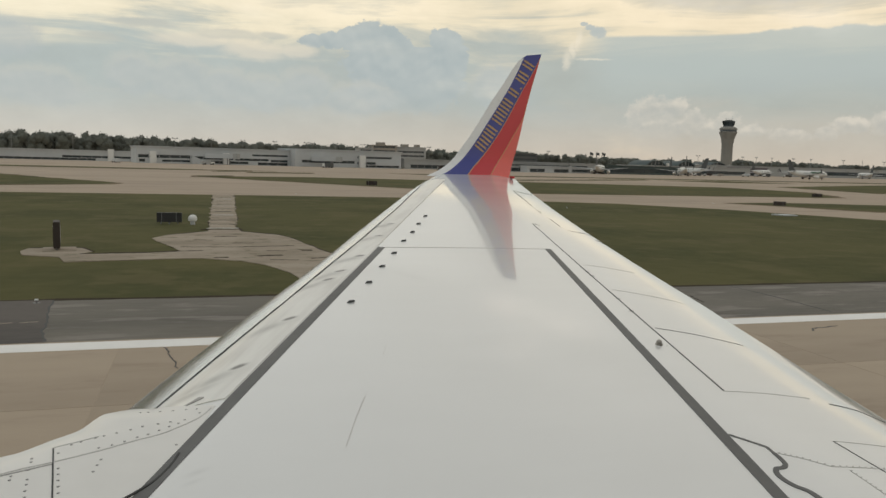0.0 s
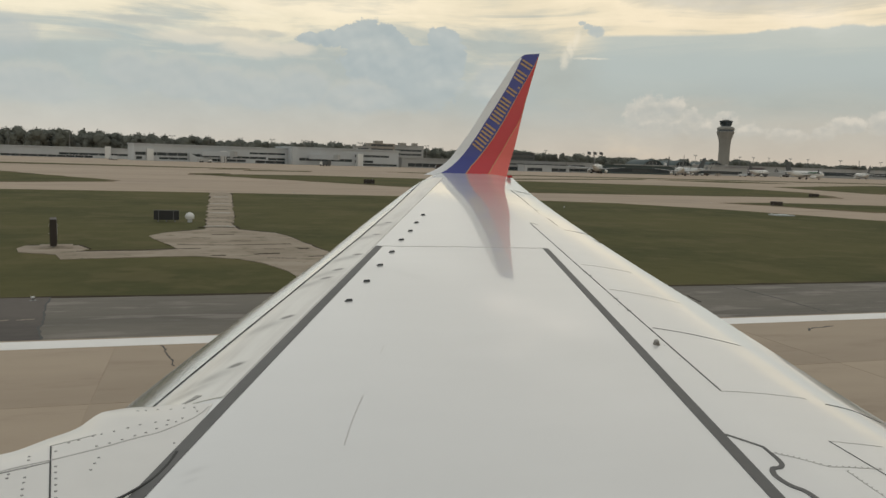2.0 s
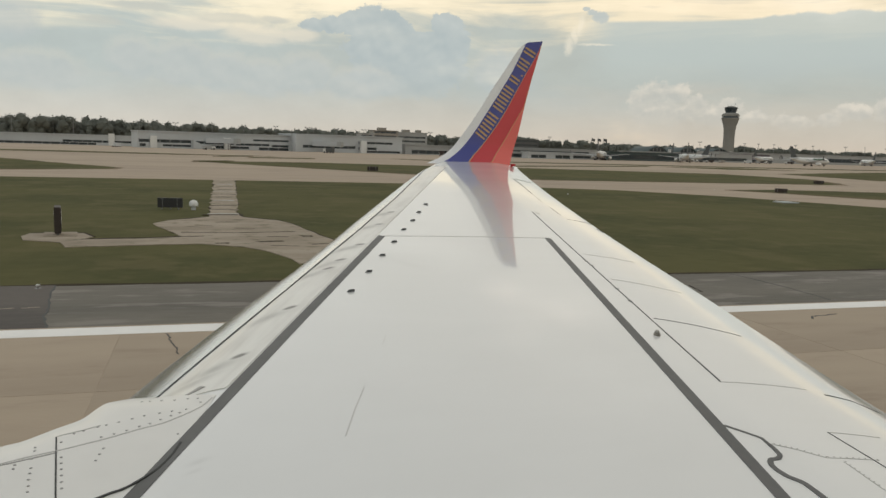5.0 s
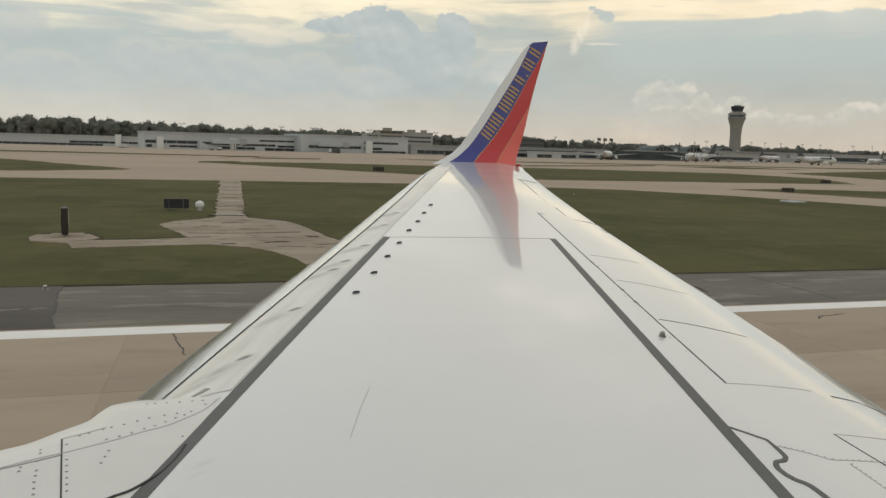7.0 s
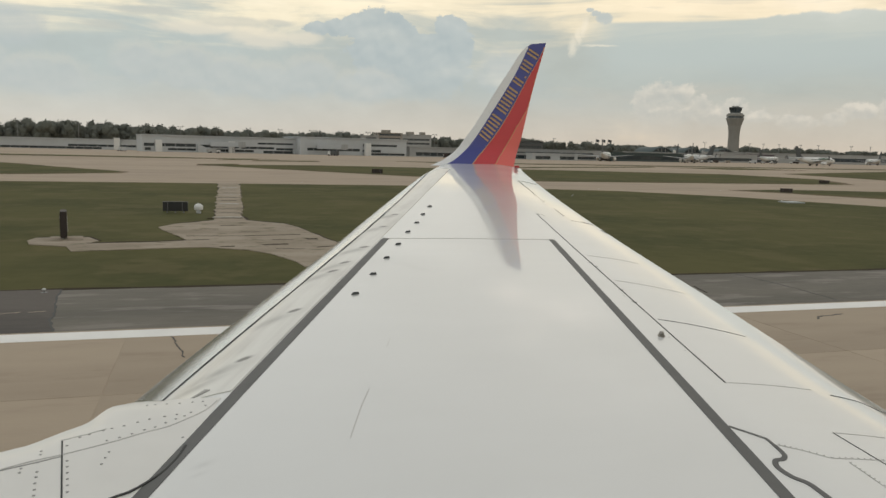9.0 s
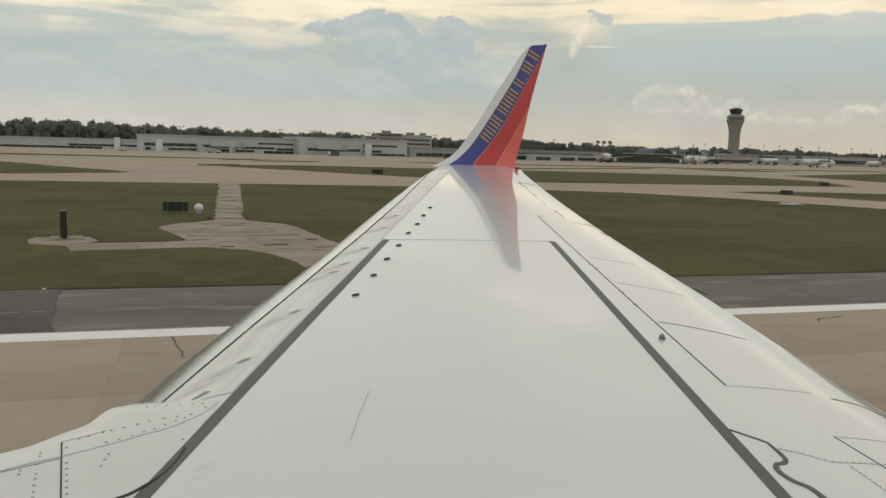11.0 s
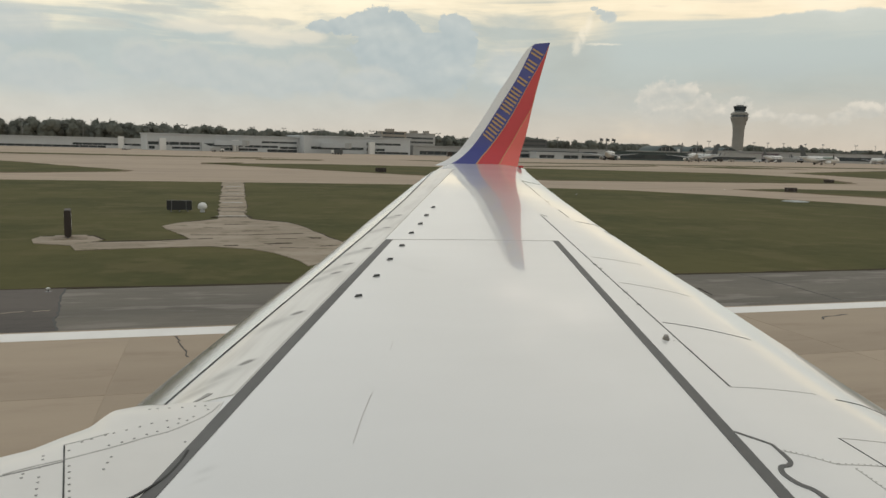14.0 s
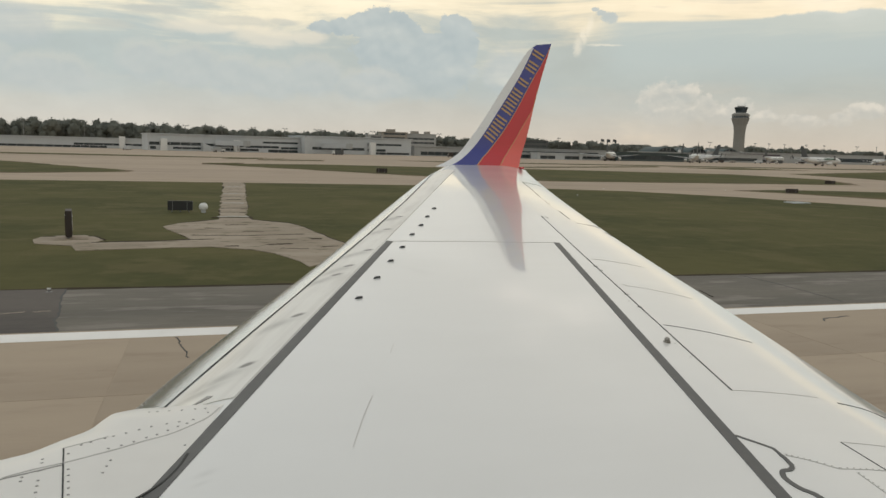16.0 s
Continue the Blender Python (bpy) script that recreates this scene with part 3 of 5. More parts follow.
# gravel-edged concrete path and pad in the grass
PATH_POLY = [(0.7, 89.0), (2.9, 89.0), (1.7, 47.5), (1.9, 45.0), (3.7, 43.1), (4.5, 39.7), (5.2, 34.9), (6.4, 30.9), (3.1, 27.4), (2.9, 28.8), (2.2, 30.9), (1.4, 32.1), (-0.25, 33.2), (-2.9, 32.8), (-5.2, 32.4), (-5.6, 33.9), (-7.1, 34.7),
             (-7.42, 36.0), (-7.3, 37.1), (-5.2, 37.1), (-4.6, 35.6), (-5.0, 34.8), (-2.44, 35.2), (-1.1, 35.8), (-1.9, 38.7), (-2.6, 41.4), (-1.9, 43.1), (0.1, 45.2), (0.1, 47.3)]
# dark brown: painted shade under the grass lips, and the path's rubble lines
SHADE_RUBBLE = material("lip_shade_and_rubble", (0.055, 0.042, 0.028), 0.95, 0.0, 0.2, 2.0, spec=0.1)
# dark strip that paints in the shade of the grass lip by the shoulder
sheet_thing("soil_edge", ragged([(-300, 24.0), (300, 23.83), (300, 24.10), (-300, 24.28)], 1.0, 0.09, 8), 0.0105, SHADE_RUBBLE, "dark strip painted for the shade where grass meets the shoulder", "soil", 0.3)
# path outline shifted back in dark brown: the grass lip's shade, painted in
sheet_thing("path_verge", ragged([(x + 0.05, y + 0.32) for x, y in PATH_POLY], 1.2, 0.16, 5), 0.02, SHADE_RUBBLE, "dark sheet painted for the grass lip's shade along a path", "soil", 0.4)
sheet_thing("service_path", ragged(PATH_POLY, 1.2, 0.14, 3), 0.03, SLABM, "worn pale concrete path and pad crossing the grass", "path", 0.4)


# ================= the airliner that carries the camera =================
def le(y):
    return 0.00646 * y * y + 0.3418 * y - 2.044


def te(y):
    return 0.00735 * y * y + 0.0209 * y + 3.890 + max(0.0, y - 13.5) * 0.07


def front_spar(y):
    return -1.640 + 0.4328 * y


def rear_spar(y):
    return 1.742 + 0.2245 * y


def slat_line(y):
    return -2.6036 + 0.57677 * y - 0.00786 * y * y


def hinge(y):
    return 2.145 + 0.193 * y


def surf(x, y):
    """Height of the wing's upper skin."""
    c = te(y) - le(y)
    s = (x - le(y)) / c
    d = 0.0
    if s < 0.17:
        d = 0.050 * c * ((0.17 - s) / 0.17) ** 2.0
    elif s > 0.70:
        d = 0.045 * c * ((s - 0.70) / 0.30) ** 1.6
        if s > 0.90 and y < 6.0:
            d += 0.010 * c * ((s - 0.90) / 0.10) ** 2 * min(1.0, (6.0 - y) / 2.0)
    return 2.4925 + 0.105 * y - d


def skin(bm, x0, x1, y0, y1, up=0.004, nx=10, ny=30, thick=0.02, wave=0.0):
    """A plate that follows the wing's skin between two span stations and two chordwise lines."""
    rings = []
    for j in range(ny + 1):
        y = y0 + (y1 - y0) * j / ny
        a, b = x0(y), x1(y)
        top = [(a + (b - a) * i / nx, y, surf(a + (b - a) * i / nx, y) + up + wave * math.sin(math.pi * i / nx) * (math.sin(y * 6.9 + 2.2 * i / nx) + 0.45 * math.sin(y * 12.7 - 3.0 * i / nx + 1.0) + 0.3 * math.sin(y * 3.1 + 5.0 * i / nx))) for i in range(nx + 1)]
        rings.append(top + [(x, yy, z - thick) for x, yy, z in reversed(top)])
    return loft(bm, rings)


def share(h, table):
    for (h0, v0), (h1, v1) in zip(table, table[1:]):
        if h <= h1:
            return v0 + (v1 - v0) * (h - h0) / (h1 - h0)
    return table[-1][1]


def strip(bm, pts, w0, w1, up=0.002, thick=0.006, n=14):
    """A narrow band laid along a line of span and chord points on the wing's skin."""
    line = []
    for (xa, ya), (xb, yb) in zip(pts, pts[1:]):
        for i in range(n):
            line.append((xa + (xb - xa) * i / n, ya + (yb - ya) * i / n))
    line.append(pts[-1])
    rings = []
    for i, (x, y) in enumerate(line):
        xa, ya = line[max(0, i - 1)]
        xb, yb = line[min(len(line) - 1, i + 1)]
        d = math.hypot(xb - xa, yb - ya) or 1.0
        nx, ny = -(yb - ya) / d, (xb - xa) / d
        w = (w0 + (w1 - w0) * i / (len(line) - 1)) / 2
        a, b = (x + nx * w, y + ny * w), (x - nx * w, y - ny * w)
        za, zb = surf(*a) + up, surf(*b) + up
        rings.append([(*a, za), (*b, zb), (*b, zb - thick), (*a, za - thick)])
    return loft(bm, rings)


plane_at = thing("airliner", "white airliner with a blue and red winglet on the runway", "airliner")
TIP = 13.88
# wing body: full aerofoil from the root to the winglet
bm = bmesh.new()
rings = []
NU = 90
for j in range(111):
    y = -0.45 + (TIP + 0.45) * j / 110
    c = te(y) - le(y)
    up, lo = [], []
    for i in range(NU + 1):
        s = (1 - math.cos(math.pi * i / NU)) / 2
        x = le(y) + c * s
        z = surf(x, y) - (0.10 if 4.3 < y < 13.4 and x < slat_line(y) - 0.004 else 0.0)
        th = 0.004 + c * 0.105 * (math.sqrt(max(s, 0.0)) * (1 - s) * 1.3)
        up.append((x, y, z))
        lo.append((x, y, z - th))
    rings.append(up + lo[-1:0:-1])
part("wing_skin", loft(bm, rings), WING, plane_at, "glossy pale grey painted wing skin", True)

# slat: polished plate rolled over into a round nose
SLAT_W = [(4.3, 0.57), (5.2, 0.56), (6.0, 0.48), (6.5, 0.42), (7.0, 0.36), (7.5, 0.325), (8.0, 0.315), (9.0, 0.325), (10.0, 0.305), (12.0, 0.21), (13.4, 0.12)]
bm = bmesh.new()
rings = []
for j in range(91):
    y = 4.30 + 9.1 * j / 90
    a, w = slat_line(y), share(y, SLAT_W)
    m0, m1, r = (surf(a, y) - surf(a - 0.002, y)) / 0.002, 0.80, 0.06
    top = [(a - w * i / 16, y, surf(a, y) + 0.007 - m0 * w * i / 16 - (m1 - m0) * w * (i / 16) ** 2 / 2) for i in range(17)]
    (xb, _, zb), t0 = top[-1], math.atan(m1)
    nose = [t0 + (1.9 - t0) * k / 8 for k in range(1, 9)]
    nose = [(xb - r * (math.sin(t) - math.sin(t0)), y, zb - r * (math.cos(t0) - math.cos(t))) for t in nose]
    rings.append(top + nose + [(x, yy, z - 0.010) for x, yy, z in reversed(top[:-1])])
part("slat", loft(bm, rings), SLAT, plane_at, "polished metal leading-edge slat", True)
part("leading_panel", skin(bmesh.new(), lambda y: slat_line(y) + 0.012, lambda y: front_spar(y) - 0.05, 4.1, 13.1, 0.006, 18, 320, 0.012, 0.0012), WING2, plane_at, "smudged white leading-edge panel", True)
part("slat_gap", strip(bmesh.new(), [(slat_line(y), y) for y in (3.9, 6, 8, 10, 12, 13.3)], 0.010, 0.009, 0.010), JOINT, plane_at, "dark gap behind the slat")
part("sealant_strip", strip(bmesh.new(), [(front_spar(-0.3), -0.3), (front_spar(7.66), 7.66)], 0.076, 0.066, 0.003), SEAL, plane_at, "dark grey sealant strip on the front spar")
part("sealant_strip", strip(bmesh.new(), [(rear_spar(-0.3), -0.3), (rear_spar(7.53), 7.53)], 0.070, 0.062, 0.003), SEAL, plane_at, "dark grey sealant strip on the rear spar")
part("skin_joint", strip(bmesh.new(), [(1.66, 7.66), (2.5, 7.62), (3.43, 7.53)], 0.014, 0.014), FAINT, plane_at)


def curve(pts, n=8):
    """A smooth line through a few points."""
    out = []
    for i in range(len(pts) - 1):
        p0, p1, p2, p3 = (Vector(pts[max(0, min(len(pts) - 1, i + k))]) for k in (-1, 0, 1, 2))
        for k in range(n):
            t = k / n
            out.append(tuple(0.5 * ((2 * p1) + (p2 - p0) * t + (2 * p0 - 5 * p1 + 4 * p2 - p3) * t * t + (3 * p1 - p0 - 3 * p2 + p3) * t ** 3)))
    out.append(tuple(pts[-1]))
    return out


def joint(pts, w=0.012, mat=JOINT, up=0.0018):
    return part("panel_joint", strip(bmesh.new(), pts, w, w, up), mat, plane_at)


joint([(hinge(3.786), 3.786), (hinge(9.0), 9.0)], 0.010)
joint([(3.133, 4.947), (3.45, 4.87), (3.765, 4.771)], 0.009)
joint([(3.355, 5.999), (3.988, 5.88)], 0.005, FAINT)
joint([(3.53, 6.896), (4.092, 6.887)], 0.005, FAINT)
joint([(2.87, 3.786), (3.476, 3.774)], 0.005, FAINT)
joint([(3.578, 3.723), (3.776, 3.705), (3.897, 3.615)], 0.012)
joint([(3.086, 3.168), (3.104, 2.847), (3.11, 2.5)], 0.008)
joint([(3.086, 3.168), (3.424, 3.158)], 0.004, FAINT)
joint([(2.622, 3.031), (2.72, 2.97), (2.82, 2.889), (3.136, 2.882)], 0.004, FAINT)
joint([(2.893, 2.854), (2.882, 2.645), (2.88, 2.4)], 0.004, FAINT)
joint([(2.508, 3.249), (2.575, 3.15), (2.614, 3.095), (2.601, 2.993)], 0.018, SEAL)
part("sealant_hook", strip(bmesh.new(), curve([(2.605, 3.03), (2.601, 2.993), (2.584, 2.928), (2.547, 2.895), (2.505, 2.89), (2.475, 2.853), (2.465, 2.803), (2.475, 2.737), (2.505, 2.684), (2.508, 2.61), (2.50, 2.45)], 4), 0.022, 0.032, 0.003, 0.006, 2), SEAL, plane_at, "curved grey sealant bead")
# outboard joints near the aileron
joint([(4.80, 11.96), (4.98, 11.975), (5.14, 11.98)], 0.022)
joint([(4.80, 11.96), (4.682, 11.259), (4.548, 10.605)], 0.008)
joint([(4.50, 10.35), (4.405, 9.925)], 0.006, FAINT)
joint([(4.395, 9.601), (4.311, 9.116)], 0.010)
joint([(4.30, 8.87), (4.379, 8.895), (4.48, 8.92)], 0.008)
joint([(4.48, 8.92), (4.593, 8.945), (4.645, 8.90)], 0.028)
joint([(4.575, 8.62), (4.585, 8.45)], 0.020)
joint([(hinge(9.0), 9.0), (3.955, 8.94)], 0.010)
for jx, jy in ((4.459, 10.149), (3.40, 6.60), (3.385, 6.46), (3.23, 5.70), (3.16, 5.36)):
    joint([(jx, jy), (jx + 0.035, jy + 0.002)], 0.018)
joint([(4.40, 6.36), (4.42, 6.20)], 0.028, DARKBR)

# scratches in the paint
joint([(0.796, 3.996), (0.70, 3.74), (0.603, 3.452)], 0.004, FAINT)
joint([(1.08, 4.761), (1.027, 4.613)], 0.003, FAINT)
# dark slot beside the fairing's end
part("drain_slot", strip(bmesh.new(), [(-0.14, 4.11), (-0.08, 4.15), (-0.035, 4.19)], 0.010, 0.040, 0.009, 0.004, 5), STAIN, plane_at, "dark slot in the leading-edge panel")

# vortex generators along the forward skin
bm = bmesh.new()
v = [bm.verts.new(p) for p in ((-0.033, -0.006, 0), (0.033, -0.006, 0), (0.033, 0.006, 0), (-0.033, 0.006, 0), (-0.015, -0.003, 0.020), (0.030, -0.003, 0.020), (0.030, 0.003, 0.020), (-0.015, 0.003, 0.020))]
for f in ((0, 1, 5, 4), (1, 2, 6, 5), (2, 3, 7, 6), (3, 0, 4, 7), (4, 5, 6, 7), (3, 2, 1, 0)):
    bm.faces.new([v[i] for i in f])
bmesh.ops.recalc_face_normals(bm, faces=bm.faces[:])
vg = part("vortex_generator", bm, ROOF, plane_at, "small dark metal vane")
VG = [(1.027, 5.749), (1.273, 6.299), (1.504, 6.844), (1.735, 7.375), (1.969, 7.942), (2.186, 8.414), (2.388, 8.911), (2.613, 9.433)]
for i, (x, y) in enumerate(VG):
    o = vg if i == 0 else new("vortex_generator", vg.data)
    o.parent = plane_at
    if i:
        o["label"] = "small dark metal vane"
    o.matrix_basis = pose(x, y, surf(x, y) - 0.002, 6, 0, 20)

# the filler cap knob
bm = bmesh.new()
cyl(bm, (0, 0, -0.005), (0, 0, 0.012), 0.032, 0.030, 16)
bmesh.ops.create_uvsphere(bm, u_segments=14, v_segments=8, radius=0.024, matrix=Matrix.Translation((0, 0, 0.022)))
knob = part("knob", bm, BARE, plane_at, "small bare metal fitting", True)
knob.matrix_basis = pose(2.933, 4.576, surf(2.933, 4.576)) @ Matrix.Scale(0.8, 4)

# fairing ahead of the front spar, over the engine strut
FAIR_EDGE = curve([(-3.6, -0.3), (-3.2, 1.2), (-2.2, 2.95), (-1.35, 3.50), (-0.90, 3.712), (-0.80, 3.760), (-0.687, 3.862), (-0.591, 3.945), (-0.542, 4.045), (-0.505, 4.110), (-0.465, 4.134),
                   (-0.369, 4.160), (-0.246, 4.150), (-0.106, 4.100), (0.018, 4.035)], 4)


def plane_z(y):
    return 2.4925 + 0.105 * y


def fair_back(y):
    y = min(y, 4.03)
    return front_spar(y) - 0.0365 - 0.036 * max(0.0, (y - 3.80) / 0.23)


def edge_gap(x, y):
    """Distance to the fairing's free edge."""
    best = 9.0
    for (xa, ya), (xb, yb) in zip(FAIR_EDGE, FAIR_EDGE[1:]):
        dx, dy = xb - xa, yb - ya
        t = max(0.0, min(1.0, ((x - xa) * dx + (y - ya) * dy) / (dx * dx + dy * dy)))
        best = min(best, math.hypot(x - xa - dx * t, y - ya - dy * t))
    return best


def fair_z(x, y):
    base = plane_z(min(y, 4.03)) - surf(fair_back(y), min(y, 4.03))
    roll = 0.05 * min(1.0, max(0.0, (0.02 - x) / 0.28))
    e = edge_gap(x, y)
    return plane_z(y) - base - roll * max(0.0, 1 - e / 0.34) ** 2 + 0.003


bm = bmesh.new()
rings = []
NE = len(FAIR_EDGE)
for j, (xa, ya) in enumerate(FAIR_EDGE):
    yb = -0.3 + 4.33 * (j / (NE - 1)) ** 0.8
    xb = fair_back(yb)
    top = [(xb + (xa - xb) * i / 28, yb + (ya - yb) * i / 28) for i in range(29)]
    top = [(x, y, fair_z(x, y)) for x, y in top]
    rings.append(top + [(x, yy, z - 0.004 - 0.16 * k / 28) for k, (x, yy, z) in reversed(list(enumerate(top)))])
fairing = part("strut_fairing", loft(bm, rings), FAIR, plane_at, "white riveted fairing above the engine strut", True)


def fair_line(pts, w, mat, up=0.0018, name="fairing_joint", label=""):
    bm = bmesh.new()
    rings = []
    for i, (x, y) in enumerate(pts):
        xa, ya = pts[max(0, i - 1)]
        xb, yb = pts[min(len(pts) - 1, i + 1)]
        d = math.hypot(xb - xa, yb - ya)
        nx, ny = -(yb - ya) / d * w / 2, (xb - xa) / d * w / 2
        za, zb = fair_z(x + nx, y + ny) + up, fair_z(x - nx, y - ny) + up
        rings.append([(x + nx, y + ny, za), (x - nx, y - ny, zb), (x - nx, y - ny, zb - 0.01), (x + nx, y + ny, za - 0.01)])
    part(name, loft(bm, rings), mat, fairing, label)


# ---- winglet ----
LET = [(0.0, 3.86, 5.479, 3.909), (0.019, 4.04, 5.524, 3.973), (0.043, 4.21, 5.56, 4.063), (0.077, 4.34, 5.615, 4.146), (0.125, 4.468, 5.67, 4.254), (0.192, 4.587, 5.724, 4.41),
       (0.303, 4.769, 5.787, 4.655), (0.447, 4.987, 5.861, 4.982), (0.591, 5.187, 5.943, 5.31), (0.736, 5.415, 6.034, 5.638), (0.88, 5.633, 6.134, 5.975), (0.952, 5.752, 6.188, 6.139),
       (1.0, 5.852, 6.225, 6.248)]


def winglet_row(h):
    """Leading and trailing edge, out and up, at the share h of the winglet's height."""
    for p, q in zip(LET, LET[1:]):
        if h <= q[0] + 1e-9:
            t = (h - p[0]) / (q[0] - p[0])
            a, b, z = (p[i] + (q[i] - p[i]) * t for i in (1, 2, 3))
            break
    y = 13.90 + 0.272 * (1 - (1 - min(1, h / 0.16)) ** 2) + 0.142 * h
    return a, b, y, z


BLUE = [(0.0, 0.147), (0.077, 0.140), (0.192, 0.168), (0.303, 0.178), (0.447, 0.199), (0.591, 0.25), (0.736, 0.267), (0.88, 0.245), (0.952, 0.186), (1.0, 0.09)]
RED = [(0.0, 0.464), (0.043, 0.41), (0.125, 0.435), (0.303, 0.521), (0.447, 0.592), (0.591, 0.659), (0.736, 0.735), (0.88, 0.879), (0.952, 0.955), (1.0, 0.97)]
PINK = [(0.0, 0.752), (0.043, 0.737), (0.125, 0.76), (0.303, 0.839), (0.447, 0.96), (0.48, 0.985), (1.0, 0.992)]
COLS = [([(0, 0.0), (1, 0.0)], 0), ([(0, 0.06), (1, 0.05)], 0), (BLUE, 1), (RED, 2), ([(h, v + 0.014) for h, v in RED], 3), (PINK, 2), ([(h, min(0.997, v + 0.011)) for h, v in PINK], 4), ([(0, 1.0), (1, 1.0)], 0)]
bm = bmesh.new()
inner, outer = [], []
HS = [i / 36 for i in range(37)]
for h in HS:
    a, b, y, z = winglet_row(h)
    c = b - a
    ri, ro = [], []
    for tab, _ in COLS:
        s = share(h, tab)
        th = 0.045 * c * math.sqrt(max(0.0, s)) * (1.02 - s) + 0.002
        tip = max(0.0, (h - 0.90) / 0.10)
        px, pz = a + c * s + 0.05 * (1 - s) ** 3 * tip ** 4, z + 0.045 * s * tip
        ri.append(bm.verts.new((px, y - th, pz)))
        ro.append(bm.verts.new((px, y + th, pz)))
    inner.append(ri)
    outer.append(ro)
for j in range(len(HS) - 1):
    for i in range(len(COLS) - 1):
        f = bm.faces.new((inner[j][i], inner[j][i + 1], inner[j + 1][i + 1], inner[j + 1][i]))
        f.material_index = COLS[i][1] if HS[j] < 0.965 else (1 if i > 0 else 0)
        f = bm.faces.new((outer[j][i + 1], outer[j][i], outer[j + 1][i], outer[j + 1][i + 1]))
        f.material_index = COLS[i][1]
    bm.faces.new((outer[j][0], inner[j][0], inner[j + 1][0], outer[j + 1][0]))
    bm.faces.new((inner[j][-1], outer[j][-1], outer[j + 1][-1], inner[j + 1][-1]))
bm.faces.new(inner[-1] + outer[-1][::-1]).material_index = 1
bm.faces.new(outer[0] + inner[0][::-1])
bmesh.ops.recalc_face_normals(bm, faces=bm.faces[:])
winglet = part("winglet", bm, [LET_WHITE, LET_BLUE, LET_GOLD, LET_RED, LET_ORANGE], plane_at, "upswept winglet painted blue, red and orange", True)
# gold lettering up the blue band, as plain blocks
def band_mid(h):
    """Middle of the blue band and its half width, at the share h of the winglet's height."""
    a, b, y, z = winglet_row(h)
    c, s0, s1 = b - a, share(h, BLUE), share(h, RED)
    sm = s0 * 0.52 + s1 * 0.48
    return Vector((a + c * sm, y - 0.045 * c * math.sqrt(sm) * (1.02 - sm) - 0.006, z)), c * (s1 - s0) / 2


NL = 13
for i in range(NL):
    h = 0.222 + (0.918 - 0.222) * i / (NL - 1)
    (p, half), (p2, _) = band_mid(h), band_mid(h + 0.01)
    slant = math.atan2(p2.z - p.z, p2.x - p.x)
    tall, wide, t = half * math.sin(slant) * 0.80, 0.054, 0.011
    bm = bmesh.new()
    if i == 9:
        box(bm, -0.016, 0.016, -0.003, 0.003, -tall, -tall + 0.032)
    else:
        # plain bars across the band, two to a block
        box(bm, -wide, -wide + 3 * t, -0.003, 0.003, -tall, tall)
        if i % 4 != 3:
            box(bm, wide - 3 * t, wide, -0.003, 0.003, -tall, tall)
    o = part("lettering_block", bm, LET_GOLD, winglet)
    o.matrix_basis = Matrix.Translation(p) @ pose(0, 0, 0, 0, -math.degrees(slant), 0)
bm = bmesh.new()
box(bm, 5.49, 5.56, 13.80, 13.90, 3.895, 3.935, 0.006)
part("position_light", bm, LET_RED, plane_at, "small red tail light at the wing tip")

# fuselage behind the camera, engine and gear that carry the wing
FC, FZ, FR = -1.87, 3.40, 1.88
bm = bmesh.new()
rings = []
for x, r, dz in ((-17.5, 0.15, -0.5), (-17.0, 0.7, -0.4), (-15.5, 1.3, -0.2), (-13.5, 1.75, 0), (-11, FR, 0), (12, FR, 0), (15, 1.6, 0.2), (18, 0.9, 0.7), (20, 0.2, 1.1)):
    rings.append([(x, FC + r * math.cos(2 * math.pi * i / 32), FZ + dz + r * math.sin(2 * math.pi * i / 32)) for i in range(32)])
part("fuselage", loft(bm, rings), WHITE, plane_at, "white painted fuselage", True)
bm = bmesh.new()
rings = []
for x, r in ((-4.6, 0.80), (-4.3, 0.95), (-3.0, 1.0), (-1.5, 0.85), (-0.4, 0.55)):
    rings.append([(x, 2.95 + r * math.cos(2 * math.pi * i / 24), 1.55 + r * math.sin(2 * math.pi * i / 24)) for i in range(24)])
part("engine", loft(bm, rings), FAIR, plane_at, "engine nacelle under the wing", True)
bm = bmesh.new()
box(bm, -3.4, 0.4, 2.83, 3.07, 2.2, 2.62, 0.03)
part("engine_strut", bm, FAIR, plane_at)
for gx, gy, gr in ((2.6, 0.9, 0.55), (2.6, -4.6, 0.55), (-12.0, FC, 0.34)):
    bm = bmesh.new()
    cyl(bm, (gx, gy, gr), (gx, gy, 2.4), 0.12)
    leg = part("landing_gear", bm, STEEL, plane_at, "landing gear leg")
    for s in (-0.25, 0.25):
        bm = bmesh.new()
        cyl(bm, (gx, gy + s - 0.15, gr), (gx, gy + s + 0.15, gr), gr, gr, 24)
        part("wheel", bm, TYRE, leg)

# ---- fairing joints and rivets ----
fair_line(curve([(0.013, 4.00), (-0.020, 3.935), (-0.073, 3.862), (-0.197, 3.745), (-0.316, 3.688), (-0.429, 3.628), (-0.538, 3.581), (-0.631, 3.545), (-0.745, 3.51), (-0.85, 3.46)], 5), 0.007, FAINT)
fair_line(curve([(-0.66, 3.71), (-0.652, 3.665), (-0.608, 3.386), (-0.571, 3.153), (-0.55, 3.05)], 4), 0.007, JOINT)
fair_line([(-0.659, 3.715), (-0.561, 3.742), (-0.482, 3.775)], 0.006, FAINT)
fair_line([(-0.634, 3.525), (-0.743, 3.486), (-0.841, 3.451), (-0.95, 3.41)], 0.006, STAIN)
